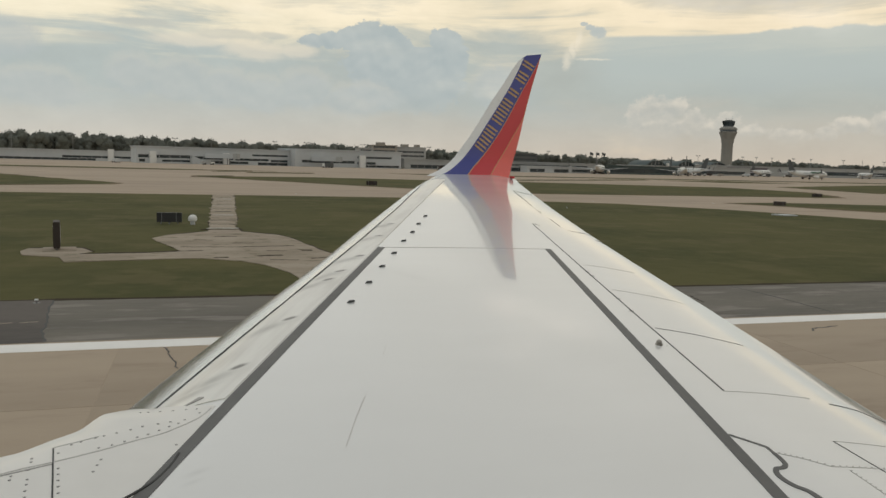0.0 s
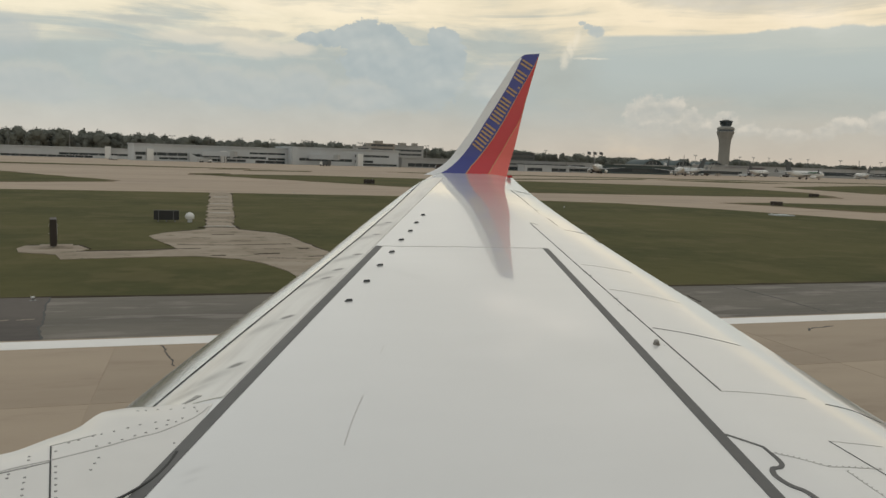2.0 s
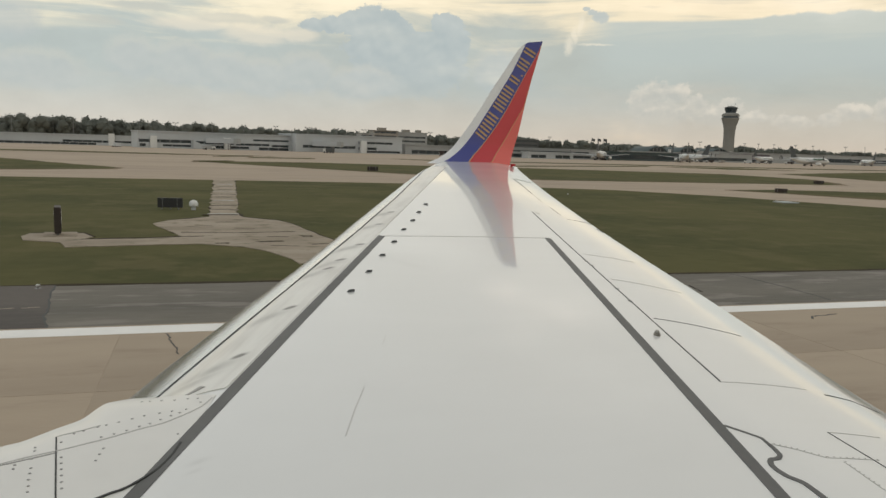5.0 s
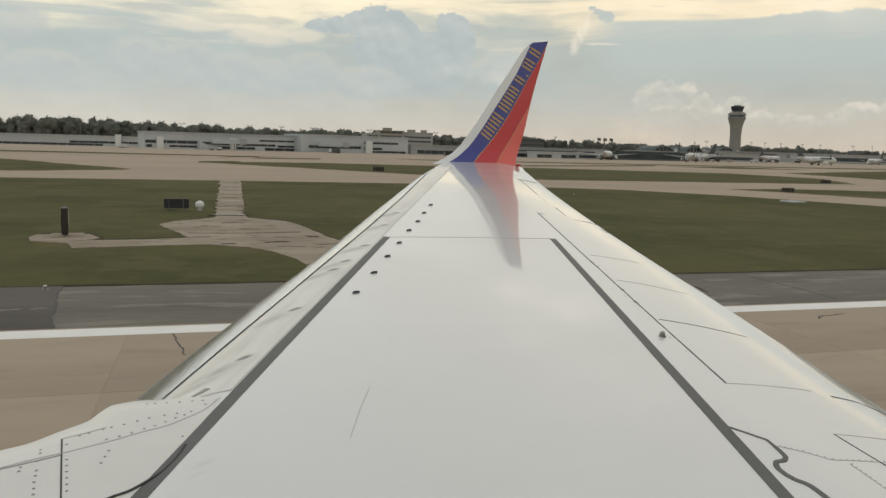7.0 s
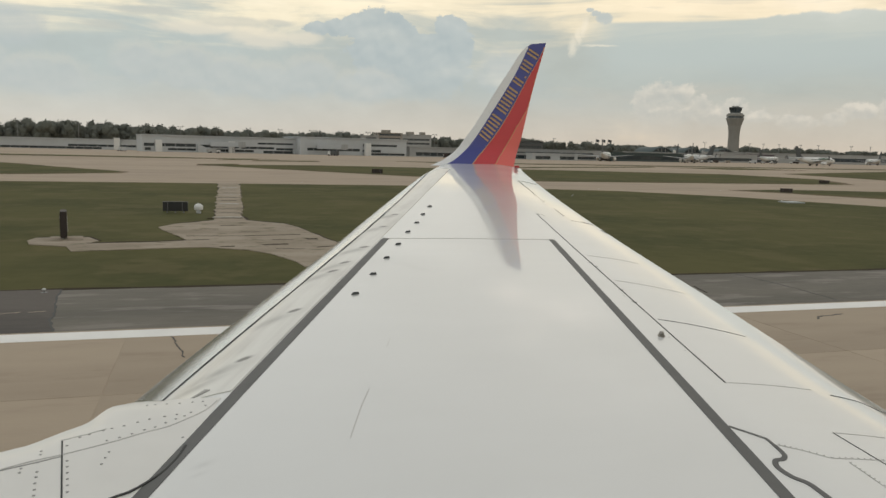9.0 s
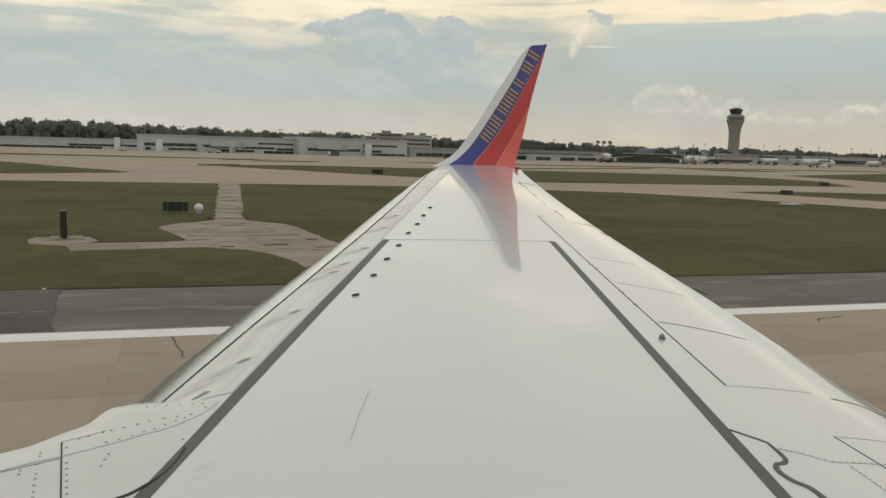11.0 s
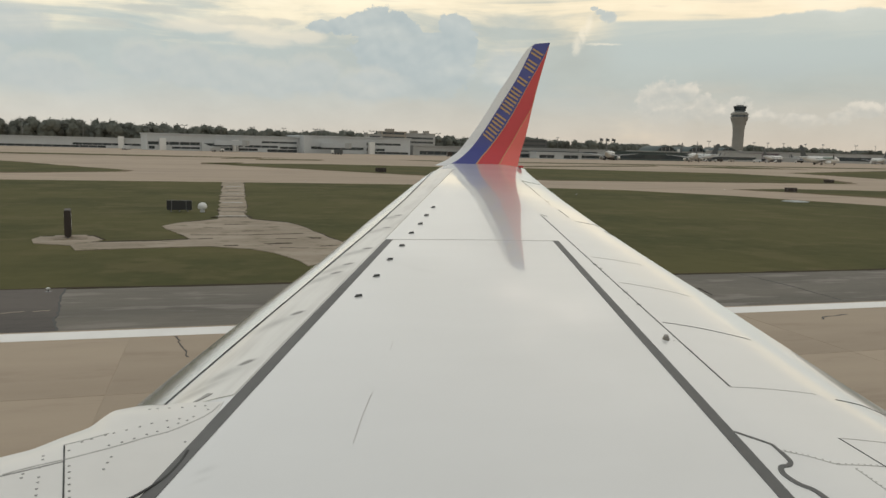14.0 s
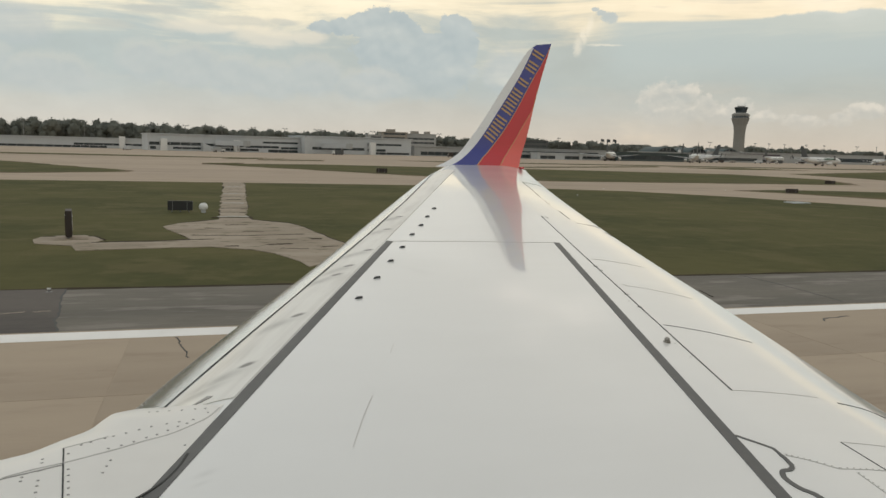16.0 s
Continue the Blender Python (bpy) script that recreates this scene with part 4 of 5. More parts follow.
fair_line(curve([(-0.125, 3.53), (-0.158, 3.42), (-0.210, 3.312), (-0.280, 3.228), (-0.329, 3.18), (-0.378, 3.154), (-0.417, 3.128), (-0.47, 3.10)], 5), 0.010, JOINT, 0.006, "sealant_bead", "black rubber bead")
bm = bmesh.new()
cyl(bm, (0, 0, -0.002), (0, 0, 0.0018), 0.0065, 0.006, 8)
rivet_me = bpy.data.meshes.new("rivet")
bm.to_mesh(rivet_me)
bm.free()
rivet_me.materials.append(STAIN)


def rivets(pts, off=(0, 0)):
    for x, y in pts:
        o = new("rivet", rivet_me)
        o.parent = fairing
        o.matrix_basis = pose(x + off[0], y + off[1], fair_z(x + off[0], y + off[1]))


rivets([(-0.056, 4.02), (-0.106, 4.033), (-0.169, 4.038), (-0.231, 4.05), (-0.287, 4.05), (-0.324, 4.045)])
rivets([(-0.042, 3.96), (-0.110, 3.884), (-0.138, 3.843), (-0.175, 3.868), (-0.178, 3.812), (-0.222, 3.776), (-0.231, 3.851), (-0.267, 3.741), (-0.298, 3.83), (-0.312, 3.719)])
rivets([(-0.349, 3.807), (-0.363, 3.687), (-0.406, 3.786), (-0.413, 3.661), (-0.458, 3.77), (-0.465, 3.641), (-0.493, 3.758), (-0.549, 3.733), (-0.587, 3.716), (-0.627, 3.635)])
rivets([(-0.603 + 0.0082 * i, 3.482 - 0.0508 * i) for i in range(6)])
rivets([(-0.727, 3.614), (-0.721, 3.572), (-0.717, 3.492), (-0.705, 3.409), (-0.701, 3.367), (-0.696, 3.317), (-0.688, 3.268), (-0.682, 3.224), (-0.772, 3.448), (-0.771, 3.415)])
rivets([(-0.443, 3.532), (-0.453, 3.483), (-0.462, 3.43), (-0.14, 3.617)])


def dots(pts, n):
    for i in range(n):
        t = i / (n - 1) * (len(pts) - 1)
        k = min(int(t), len(pts) - 2)
        x = pts[k][0] + (pts[k + 1][0] - pts[k][0]) * (t - k)
        y = pts[k][1] + (pts[k + 1][1] - pts[k][1]) * (t - k)
        o = new("rivet", rivet_me)
        o.parent = plane_at
        o.matrix_basis = pose(x, y, surf(x, y)) @ Matrix.Scale(0.7, 4)


dots([(2.64, 3.035), (2.73, 2.98), (2.83, 2.90)], 9)
dots([(2.84, 2.90), (3.136, 2.893)], 9)
dots([(2.903, 2.854), (2.892, 2.645)], 8)
dots([(3.17, 5.518), (3.164, 5.373)], 2)
dots([(2.984, 4.558), (2.944, 4.307)], 2)

# ================= airport beyond the field =================
def mast(at):
    t = thing("light_mast", "tall grey floodlight mast behind the terminal", "light mast", "apron floodlight masts", "", at)
    bm = bmesh.new()
    cyl(bm, (0, 0, 0), (0, 0, 16.6), 0.28, 0.14, 8)
    part("pole", bm, STEEL, t)
    bm = bmesh.new()
    box(bm, -2.1, 2.1, -0.12, 0.12, 16.4, 16.65)
    part("crossarm", bm, STEEL, t)
    bm = bmesh.new()
    box(bm, -0.5, 0.5, -0.3, 0.3, 16.65, 17.3, 0.06)
    head = part("lamp_head", bm, WALL3, t)
    head.matrix_basis = pose(-1.6, 0, 0)
    o = new("lamp_head", head.data)
    o.parent = t
    o.matrix_basis = pose(1.6, 0, 0)
    return t


m0 = mast(pose(-47, 620, 0))
for x, y in ((-22, 620), (4, 620), (27, 620), (51, 622), (75, 620), (81, 630), (98, 622), (121, 628), (180, 640), (296, 655), (430, 622), (478, 622), (490, 618), (513, 625), (535, 622), (558, 625), (590, 618), (617, 622), (652, 630), (690, 640), (-90, 610), (-130, 615), (-190, 620), (740, 640), (780, 640), (820, 640)):
    copy_thing(m0, pose(x, y, 0, 0, 0, (x * 7) % 40))

# control tower
tower = thing("control_tower", "tall flared concrete control tower with a dark glazed cab", "control tower", "", "", pose(518, 700, 0, 0, 0, 12))


def turned(profile, seg=16):
    bm = bmesh.new()
    return loft(bm, [[(r * math.cos(2 * math.pi * (i + 0.5) / seg), r * math.sin(2 * math.pi * (i + 0.5) / seg), z) for i in range(seg)] for z, r in profile])


part("shaft", turned([(0, 6.2), (10, 5.8), (24, 5.6), (31, 5.8), (36, 6.5), (40, 7.8), (43, 8.8), (44, 8.9)]), TOWERC, tower)
part("gallery_window", turned([(44, 8.5), (46, 8.5)]), GLASS, tower, "dark band of glazing")
part("collar", turned([(46, 8.9), (47.4, 8.8), (48.9, 7.0), (49.2, 5.4)]), TOWERC, tower)
cab = part("cab", turned([(49.2, 5.2), (50.2, 5.2), (54.3, 6.4)], 12), GLASS, tower, "dark outward-leaning glazed cab")
part("cab_roof", turned([(54.3, 6.6), (55.0, 6.4), (55.4, 3.6), (56.0, 3.2)], 12), ROOF, cab)
for i in range(12):
    a = 2 * math.pi * i / 12
    bm = bmesh.new()
    cyl(bm, (5.3 * math.cos(a), 5.3 * math.sin(a), 50.2), (6.5 * math.cos(a), 6.5 * math.sin(a), 54.4), 0.14, 0.14, 6)
    part("mullion", bm, ROOF, cab)
for i, h in enumerate((58.5, 57.6, 58.0, 57.2, 59.2)):
    bm = bmesh.new()
    cyl(bm, (4.0 * math.cos(i * 1.3), 4.0 * math.sin(i * 1.3), 55.0), (4.0 * math.cos(i * 1.3), 4.0 * math.sin(i * 1.3), h), 0.09, 0.05, 6)
    part("antenna", bm, STEEL, tower)
bm = bmesh.new()
box(bm, -9, 9, -9, 7, 0, 6.5)
part("base_building", bm, WALL3, tower)


MAUVE = material("mauve_cladding", (0.16, 0.135, 0.15), 0.7, 0.0, 0.1, 0.3)


def building(name, label, category, x, y, turn, length, depth, height, wall, bands=(), roof=True, piers=0, group=""):
    """A long flat-roofed building; its face looks along -y. bands: (from, to, sill, head) of dark panes for glazing and
    shaded recesses, let into the face.
    """
    t = thing(name, label, category, group, "", pose(x, y, 0, 0, 0, turn))
    edges = sorted({0.0, height, *[z for b in bands for z in b[2:4]]})
    cuts = sorted({0.0, length, *[v for b in bands for v in b[0:2]]})
    bm = bmesh.new()
    box(bm, 0, length, 0.5, depth, 0, height)
    for x0, x1 in zip(cuts, cuts[1:]):
        for z0, z1 in zip(edges, edges[1:]):
            xm, zm = (x0 + x1) / 2, (z0 + z1) / 2
            if not any(b[0] < xm < b[1] and b[2] < zm < b[3] for b in bands):
                box(bm, x0, x1, 0.0, 0.5, z0, z1)
    bmesh.ops.remove_doubles(bm, verts=bm.verts[:], dist=0.001)
    body = part("wall", bm, wall, t)
    for x0, x1, z0, z1 in bands:
        n = max(1, int((x1 - x0) / 4.5))
        w = (x1 - x0) / n
        for i in range(n):
            bm = bmesh.new()
            box(bm, x0 + w * i + 0.12, x0 + w * (i + 1) - 0.12, 0.36, 0.497, z0 + 0.02, z1 - 0.02)
            part("window", bm, GLASS, t)
    if roof:
        bm = bmesh.new()
        box(bm, -0.5, length + 0.5, -0.6, depth + 0.5, height + 0.004, height + 0.45)
        part("roof", bm, wall, t)
    for i in range(piers):
        bm = bmesh.new()
        px = length * (i + 0.5) / piers
        box(bm, px - 1.3, px + 1.3, -1.6, -0.003, 0, height * 0.62)
        part("stair_tower", bm, WHITE, t, "white stair tower")
    return t


def jet_bridge(x, y, turn, length):
    t = thing("jet_bridge", "grey boarding bridge reaching out from the terminal", "jet bridge", "boarding bridges", "", pose(x, y, 0, 0, 0, turn))
    bm = bmesh.new()
    box(bm, -1.2, 1.2, -length, 0, 3.2, 5.6, 0.1)
    part("tunnel", bm, WALL, t)
    bm = bmesh.new()
    box(bm, -1.7, 1.7, -length - 2.6, -length - 0.01, 3.0, 5.9, 0.2)
    part("cab", bm, WALL3, t)
    for s in (-1.0, 1.0):
        bm = bmesh.new()
        cyl(bm, (s, -length * 0.8, 0), (s, -length * 0.8, 3.2), 0.22)
        part("leg", bm, STEEL, t)


# the lowest bands are dark panes standing in for shaded recesses at ground level
building("concourse", "pale panelled airport concourse with dark window bands", "terminal", -33, 420, 12, 79, 22, 8.1, WALL,
         [(0.6, 26, 2.7, 4.3), (27.5, 48, 2.6, 4.0), (49, 67, 2.3, 3.5), (68, 77.5, 1.9, 3.1), (58, 77.5, 4.8, 5.8), (1, 4, 0.6, 2.1), (12, 26, 0.8, 1.9), (36, 56, 0.5, 1.8), (61, 77.5, 0.1, 1.6)], True, 0, "concourse")
for px in (7.5, 44):
    bm = bmesh.new()
    box(bm, -1.6, 1.6, -1.8, 0, 0, 6.0)
    tagged(part("stair_tower", bm, WHITE), "white stair tower beside the concourse", "stair tower").matrix_basis = Matrix.Translation((-33, 420, 0)) @ pose(0, 0, 0, 0, 0, 12) @ pose(px, -0.01, 0)
building("concourse", "taller pale concourse wing with two dark window bands", "terminal", 44.5, 434, 12, 66, 24, 9.2, WALL,
         [(5, 37, 2.2, 3.7), (38.6, 60, 5.2, 6.4), (38.6, 50, 1.9, 3.3), (41, 65, 0.3, 1.5)], True, 0, "concourse")
bm = bmesh.new()
box(bm, -1.5, 1.5, -2.2, 0, 0, 6.6)
tagged(part("stair_tower", bm, WHITE), "white stair tower on the cargo building's face", "stair tower").matrix_basis = pose(-50, 469.3, 0)
bm = bmesh.new()
box(bm, -2.0, 2.0, -5, 0, 0, 9.0)
tagged(part("stair_tower", bm, WALL), "pale stair tower at a concourse corner", "stair tower").matrix_basis = pose(46.5, 432.6, 0, 0, 0, 12)
bm = bmesh.new()
box(bm, -1.7, 1.7, -2.4, 0, 0, 7.0)
tagged(part("stair_tower", bm, WHITE), "white stair tower beside the concourse wing", "stair tower").matrix_basis = pose(84.5, 442.0, 0, 0, 0, 12)
bm = bmesh.new()
prism(bm, [(0, -2.2), (9, -2.2), (9, -0.01), (0, -0.01)], 0, 0.3)
for vv in bm.verts:
    if vv.co.z > 0.2 and vv.co.x < 4:
        vv.co.z = 4.4
tagged(part("covered_stair", bm, WALL), "pale covered stair sloping down the concourse face", "stair").matrix_basis = Matrix.Translation((-33, 420, 0)) @ pose(0, 0, 0, 0, 0, 12) @ pose(26.5, 0, 0)
jet_bridge(0.0, 426.5, 60, 16)
jet_bridge(56, 436, 55, 15)
building("hangar", "long low pale cargo building with dark doors", "building", -330, 470, 0, 292, 30, 5.3, WALL,
         [(10, 272, 0.1, 1.3), (255, 290, 1.5, 2.7), (60, 150, 2.6, 3.4)], True, 0)
building("terminal", "low grey terminal with a pale roof and dark doors", "terminal", 112, 452, 3, 44, 20, 5.4, WALL3, [(4, 40, 0.5, 2.6)], True, 0)
building("terminal", "long low grey terminal building with a window band", "terminal", 150, 428, 6, 82, 22, 5.6, WALL3,
         [(3, 36, 0.4, 2.4), (42, 80, 0.6, 2.2), (10, 74, 3.6, 4.4)], True, 0)
building("terminal", "dark green-grey glazed terminal lounge", "terminal", 236, 437, 16, 66, 25, 5.0, VAULT, [(2, 64, 1.0, 3.6)], True, 0)
building("terminal", "pale terminal frontage below the vaulted hall", "terminal", 302, 505, 14, 120, 25, 6.0, WALL3, [(6, 50, 0.8, 2.6), (56, 114, 1.0, 3.4)], True, 0)
building("concourse", "grey airport concourse with a long dark glazed side", "terminal", 428, 590, 4, 300, 30, 8.2, WALL3,
         [(4, 60, 0.8, 3.0), (80, 296, 2.0, 5.4)], True, 0, "concourse")
building("terminal", "distant grey terminal building with a window band", "terminal", 742, 640, 8, 240, 30, 8.0, WALL3, [(10, 230, 2.0, 4.6)], True, 0)

building("cargo_shed", "dark purple-grey cargo shed on the apron edge", "building", 432, 560, 6, 26, 18, 6.5, MAUVE, [(2, 24, 0.5, 2.4)], True, 0)
building("cargo_shed", "low grey service shed beside the apron", "building", 176, 418, 6, 30, 8, 3.4, WALL, [(2, 12, 0.3, 2.2), (18, 28, 0.3, 2.2)], True, 0)
# vaulted hall beside the tower
for x, w in ((397, 27), (429, 25), (464, 27)):
    hall = thing("vaulted_hall", "dark green shell vault of the terminal hall", "terminal hall", "shell vaults", "", pose(x, 655, 0, 0, 0, 8))
    bm = bmesh.new()
    rings = []
    for yy in (-14, -13, 0, 13, 14):
        k = 1.0 if abs(yy) < 14 else 0.97
        rings.append([(w / 2 * math.cos(math.pi * i / 20), yy, 11.8 * k * math.sin(math.pi * i / 20) ** 0.8) for i in range(21)])
    loft(bm, rings, False)
    bmesh.ops.solidify(bm, geom=bm.faces[:], thickness=0.5)
    part("shell", bm, VAULT, hall, "", True)
    bm = bmesh.new()
    vs = [bm.verts.new((w / 2 * 0.94 * math.cos(math.pi * i / 20), -12.5, 11.0 * math.sin(math.pi * i / 20) ** 0.8)) for i in range(21)]
    bm.faces.new(vs)
    r = bmesh.ops.extrude_face_region(bm, geom=bm.faces[:])
    bmesh.ops.translate(bm, verts=[e for e in r["geom"] if isinstance(e, bmesh.types.BMVert)], vec=(0, 0.3, 0))
    part("glazing", bm, GLASS, hall)
    for i in range(1, 6):
        bm = bmesh.new()
        gx = w / 2 * 0.94 * (-1 + i / 3)
        box(bm, gx - 0.12, gx + 0.12, -12.75, -12.51, 0, 11.0 * math.sqrt(max(0, 1 - (gx / (w / 2)) ** 2)) ** 0.8)
        part("mullion", bm, WALL3, hall)
    bm = bmesh.new()
    prism(bm, [(w / 2 - 1.5, -15), (w / 2 + 2.6, -15), (w / 2 + 2.6, -13.6), (w / 2 - 1.5, -13.6)], 0, 6.0)
    for vv in bm.verts:
        if vv.co.z > 3:
            vv.co.x += -1.8 if vv.co.x > w / 2 else 0.2
            vv.co.z += 3.5
    part("buttress", bm, WHITE, hall, "white concrete wedge")

# flags near the hall
for i, x in enumerate((330, 336, 342)):
    f = thing("flagpole", "flagpole with a dark flag flying above the terminal", "flagpole", "flagpoles", "", pose(x, 640, 0))
    bm = bmesh.new()
    cyl(bm, (0, 0, 0), (0, 0, 17.5), 0.16, 0.08, 8)
    part("pole", bm, STEEL, f)
    bm = bmesh.new()
    rings = [[(k * 0.5, 0.25 * math.sin(k * 1.1 + i), z - 0.10 * k) for z in (14.8, 17.2)] for k in range(8)]
    loft(bm, rings, False)
    bmesh.ops.solidify(bm, geom=bm.faces[:], thickness=0.03)
    part("flag", bm, ROOF, f)

# office blocks behind the concourse
OFF = [(120, 640, 12, 14.3, WALL3), (132, 645, 21.5, 17.0, WALL2), (153.5, 650, 26.5, 16.2, WALL3), (252, 640, 27, 13.6, ROOF), (-320, 640, 34, 27, WALL2)]
for x, y, w, h, mt in OFF:
    n = int(h / 3.4)
    building("office_block", "flat-roofed beige office block with rows of windows", "office block", x, y, 0, w, 16, h, mt,
             [(1.5, w - 1.5, 1.4 + 3.4 * i, 3.0 + 3.4 * i) for i in range(n)], True, 0, "office blocks")
for x, y, z, w in ((137, 648, 17.46, 7), (160, 655, 16.66, 6), (172, 655, 16.66, 4), (-310, 645, 27.46, 9)):
    bm = bmesh.new()
    box(bm, 0, w, 0, 6, 0, 2.2, 0.05)
    tagged(part("plant_room", bm, WALL2), "beige plant room standing on an office roof", "plant room").matrix_basis = pose(x, y, z)
# old tower at the far end of the field
old = building("operations_block", "dark brick operations block with a small rooftop cab", "building", 940, 600, 0, 70, 25, 9, ROOF, [(4, 66, 2, 4)], True, 0)
bm = bmesh.new()
box(bm, 16, 36, 2, 20, 9.46, 18)
part("upper_block", bm, ROOF, old)
bm = bmesh.new()
prism(bm, [(20, 6), (32, 6), (33, 16), (19, 16)], 18.0, 22.5)
part("cab", bm, GLASS, old)


# ---- parked aircraft ----
def airliner(label, m, tail, body=None, length=33.0):
    t = thing("parked_airliner", label, "airliner", "parked airliners", "", m)
    b = body or WHITE
    k = length / 33.0
    seg = 20

    def ring(x, r, z):
        return [(x * k, r * math.cos(2 * math.pi * i / seg), z + r * math.sin(2 * math.pi * i / seg)) for i in range(seg)]

    def P(name, bm, mat, lab="", sm=False):
        return part(name, bm, mat, t, lab, sm)

    P("fuselage", loft(bmesh.new(), [ring(*p) for p in ((16.5, 0.15, 3.0), (16.2, 0.6, 3.05), (15.3, 1.15, 3.2), (13.8, 1.65, 3.35), (12, 1.88, 3.4), (-6, 1.88, 3.4), (-10, 1.55, 3.7), (-14, 0.8, 4.3), (-16.5, 0.2, 4.7))]), b, "", True)
    for s in (-1, 1):
        bm = bmesh.new()
        loft(bm, [[(3.2 * k, s * 1.5, 2.6), (0.0, s * 1.5, 3.0), (-3.6 * k, s * 1.5, 2.7), (0, s * 1.5, 2.2)],
                  [(-1.2 * k, s * 7, 3.1), (-2.6 * k, s * 7, 3.3), (-4.2 * k, s * 7, 3.1), (-2.6 * k, s * 7, 2.9)],
                  [(-5.2 * k, s * 16.5, 4.0), (-5.9 * k, s * 16.5, 4.08), (-6.6 * k, s * 16.5, 4.0), (-5.9 * k, s * 16.5, 3.92)]])
        w = P("wing", bm, WALL)
        bm = bmesh.new()
        loft(bm, [[(-5.2 * k, s * 16.5, 4.0), (-6.6 * k, s * 16.5, 4.0), (-6.6 * k, s * 16.65, 4.0), (-5.2 * k, s * 16.65, 4.0)],
                  [(-6.5 * k, s * 17.1, 6.4), (-7.1 * k, s * 17.1, 6.4), (-7.1 * k, s * 17.2, 6.4), (-6.5 * k, s * 17.2, 6.4)]])
        part("winglet", bm, tail, w)
        bm = bmesh.new()
        loft(bm, [[(x * k, s * 4.9 + r * math.cos(2 * math.pi * i / 14), 1.5 + r * math.sin(2 * math.pi * i / 14)) for i in range(14)] for x, r in ((4.2, 0.75), (3.9, 0.95), (2, 1.0), (0, 0.7), (-0.6, 0.4))])
        P("engine", bm, b, "", True)
        bm = bmesh.new()
        loft(bm, [[(-12.2 * k, s * 0.5, 4.4), (-15.2 * k, s * 0.5, 4.4), (-15.2 * k, s * 0.5, 4.2), (-12.2 * k, s * 0.5, 4.2)],
                  [(-14.8 * k, s * 6.2, 4.9), (-16.2 * k, s * 6.2, 4.9), (-16.2 * k, s * 6.2, 4.82), (-14.8 * k, s * 6.2, 4.82)]])
        P("stabilizer", bm, WALL)
        bm = bmesh.new()
        box(bm, -5.0 * k, 12.6 * k, s * 1.84 - 0.03, s * 1.84 + 0.03, 3.72, 3.98)
        P("window_row", bm, GLASS)
        bm = bmesh.new()
        cyl(bm, (-1 * k, s * 2.8, 0.5), (-1 * k, s * 2.8, 2.4), 0.15)
        lg = P("landing_gear", bm, STEEL)
        bm = bmesh.new()
        cyl(bm, (-1 * k, s * 2.8 - 0.45, 0.52), (-1 * k, s * 2.8 + 0.45, 0.52), 0.52)
        part("wheel", bm, TYRE, lg)
    bm = bmesh.new()
    loft(bm, [[(-9.0 * k, -0.18, 4.7), (-15.4 * k, -0.1, 4.7), (-15.4 * k, 0.1, 4.7), (-9.0 * k, 0.18, 4.7)],
              [(-11.5 * k, -0.16, 6.2), (-15.7 * k, -0.1, 6.2), (-15.7 * k, 0.1, 6.2), (-11.5 * k, 0.16, 6.2)],
              [(-15.0 * k, -0.08, 12.0), (-17.2 * k, -0.05, 12.0), (-17.2 * k, 0.05, 12.0), (-15.0 * k, 0.08, 12.0)]])
    P("tail_fin", bm, tail)
    bm = bmesh.new()
    cyl(bm, (12.5 * k, 0, 0.35), (12.5 * k, 0, 2.0), 0.1)
    lg = P("nose_gear", bm, STEEL)
    bm = bmesh.new()
    cyl(bm, (12.5 * k, -0.25, 0.36), (12.5 * k, 0.25, 0.36), 0.36)
    part("wheel", bm, TYRE, lg)
    bm = bmesh.new()
    box(bm, 14.2 * k, 15.2 * k, -0.8, 0.8, 3.75, 4.2, 0.1)
    P("windscreen", bm, GLASS)
    return t


GREEN = material("green_livery", (0.03, 0.12, 0.06), 0.35, 0.0, 0.06, 1.0)
j1 = airliner("white narrow-body airliner with green lettering on the apron", pose(366, 412, 0, 0, 0, 4), ROOF, None, 32.5)
bm = bmesh.new()
for i in range(7):
    box(bm, 1.2 + i * 1.15, 2.0 + i * 1.15, -1.93, -1.84, 3.95, 4.9)
part("livery_bars", bm, GREEN, j1, "green bars of lettering")
j2 = airliner("white narrow-body airliner parked nose-in with a dark tail", pose(279, 418, 0, 0, 0, 62), ROOF)
copy_thing(j2, pose(219, 412, 0, 0, 0, 55))
copy_thing(j2, pose(438, 545, 0, 0, 0, 25))
copy_thing(j2, pose(300, 470, 0, 0, 0, 70))
copy_thing(j2, pose(322, 478, 0, 0, 0, 110))
copy_thing(j2, pose(560, 560, 0, 0, 0, 65))
copy_thing(j2, pose(620, 560, 0, 0, 0, 60))
NAVY = material("navy_livery", (0.04, 0.045, 0.16), 0.35, 0.0, 0.06, 1.0)
j3 = airliner("navy airliner with a red tail taxiing on the apron", pose(706, 450, 0, 0, 0, 3), LET_RED, NAVY)
j4 = airliner("white airliner with a dark tail on the apron", pose(800, 430, 0, 0, 0, 2), ROOF, None, 40)
copy_thing(j4, pose(-176, 440, 0, 0, 0, 8))
copy_thing(j2, pose(-120, 446, 0, 0, 0, 60))
copy_thing(j2, pose(-240, 452, 0, 0, 0, 65))


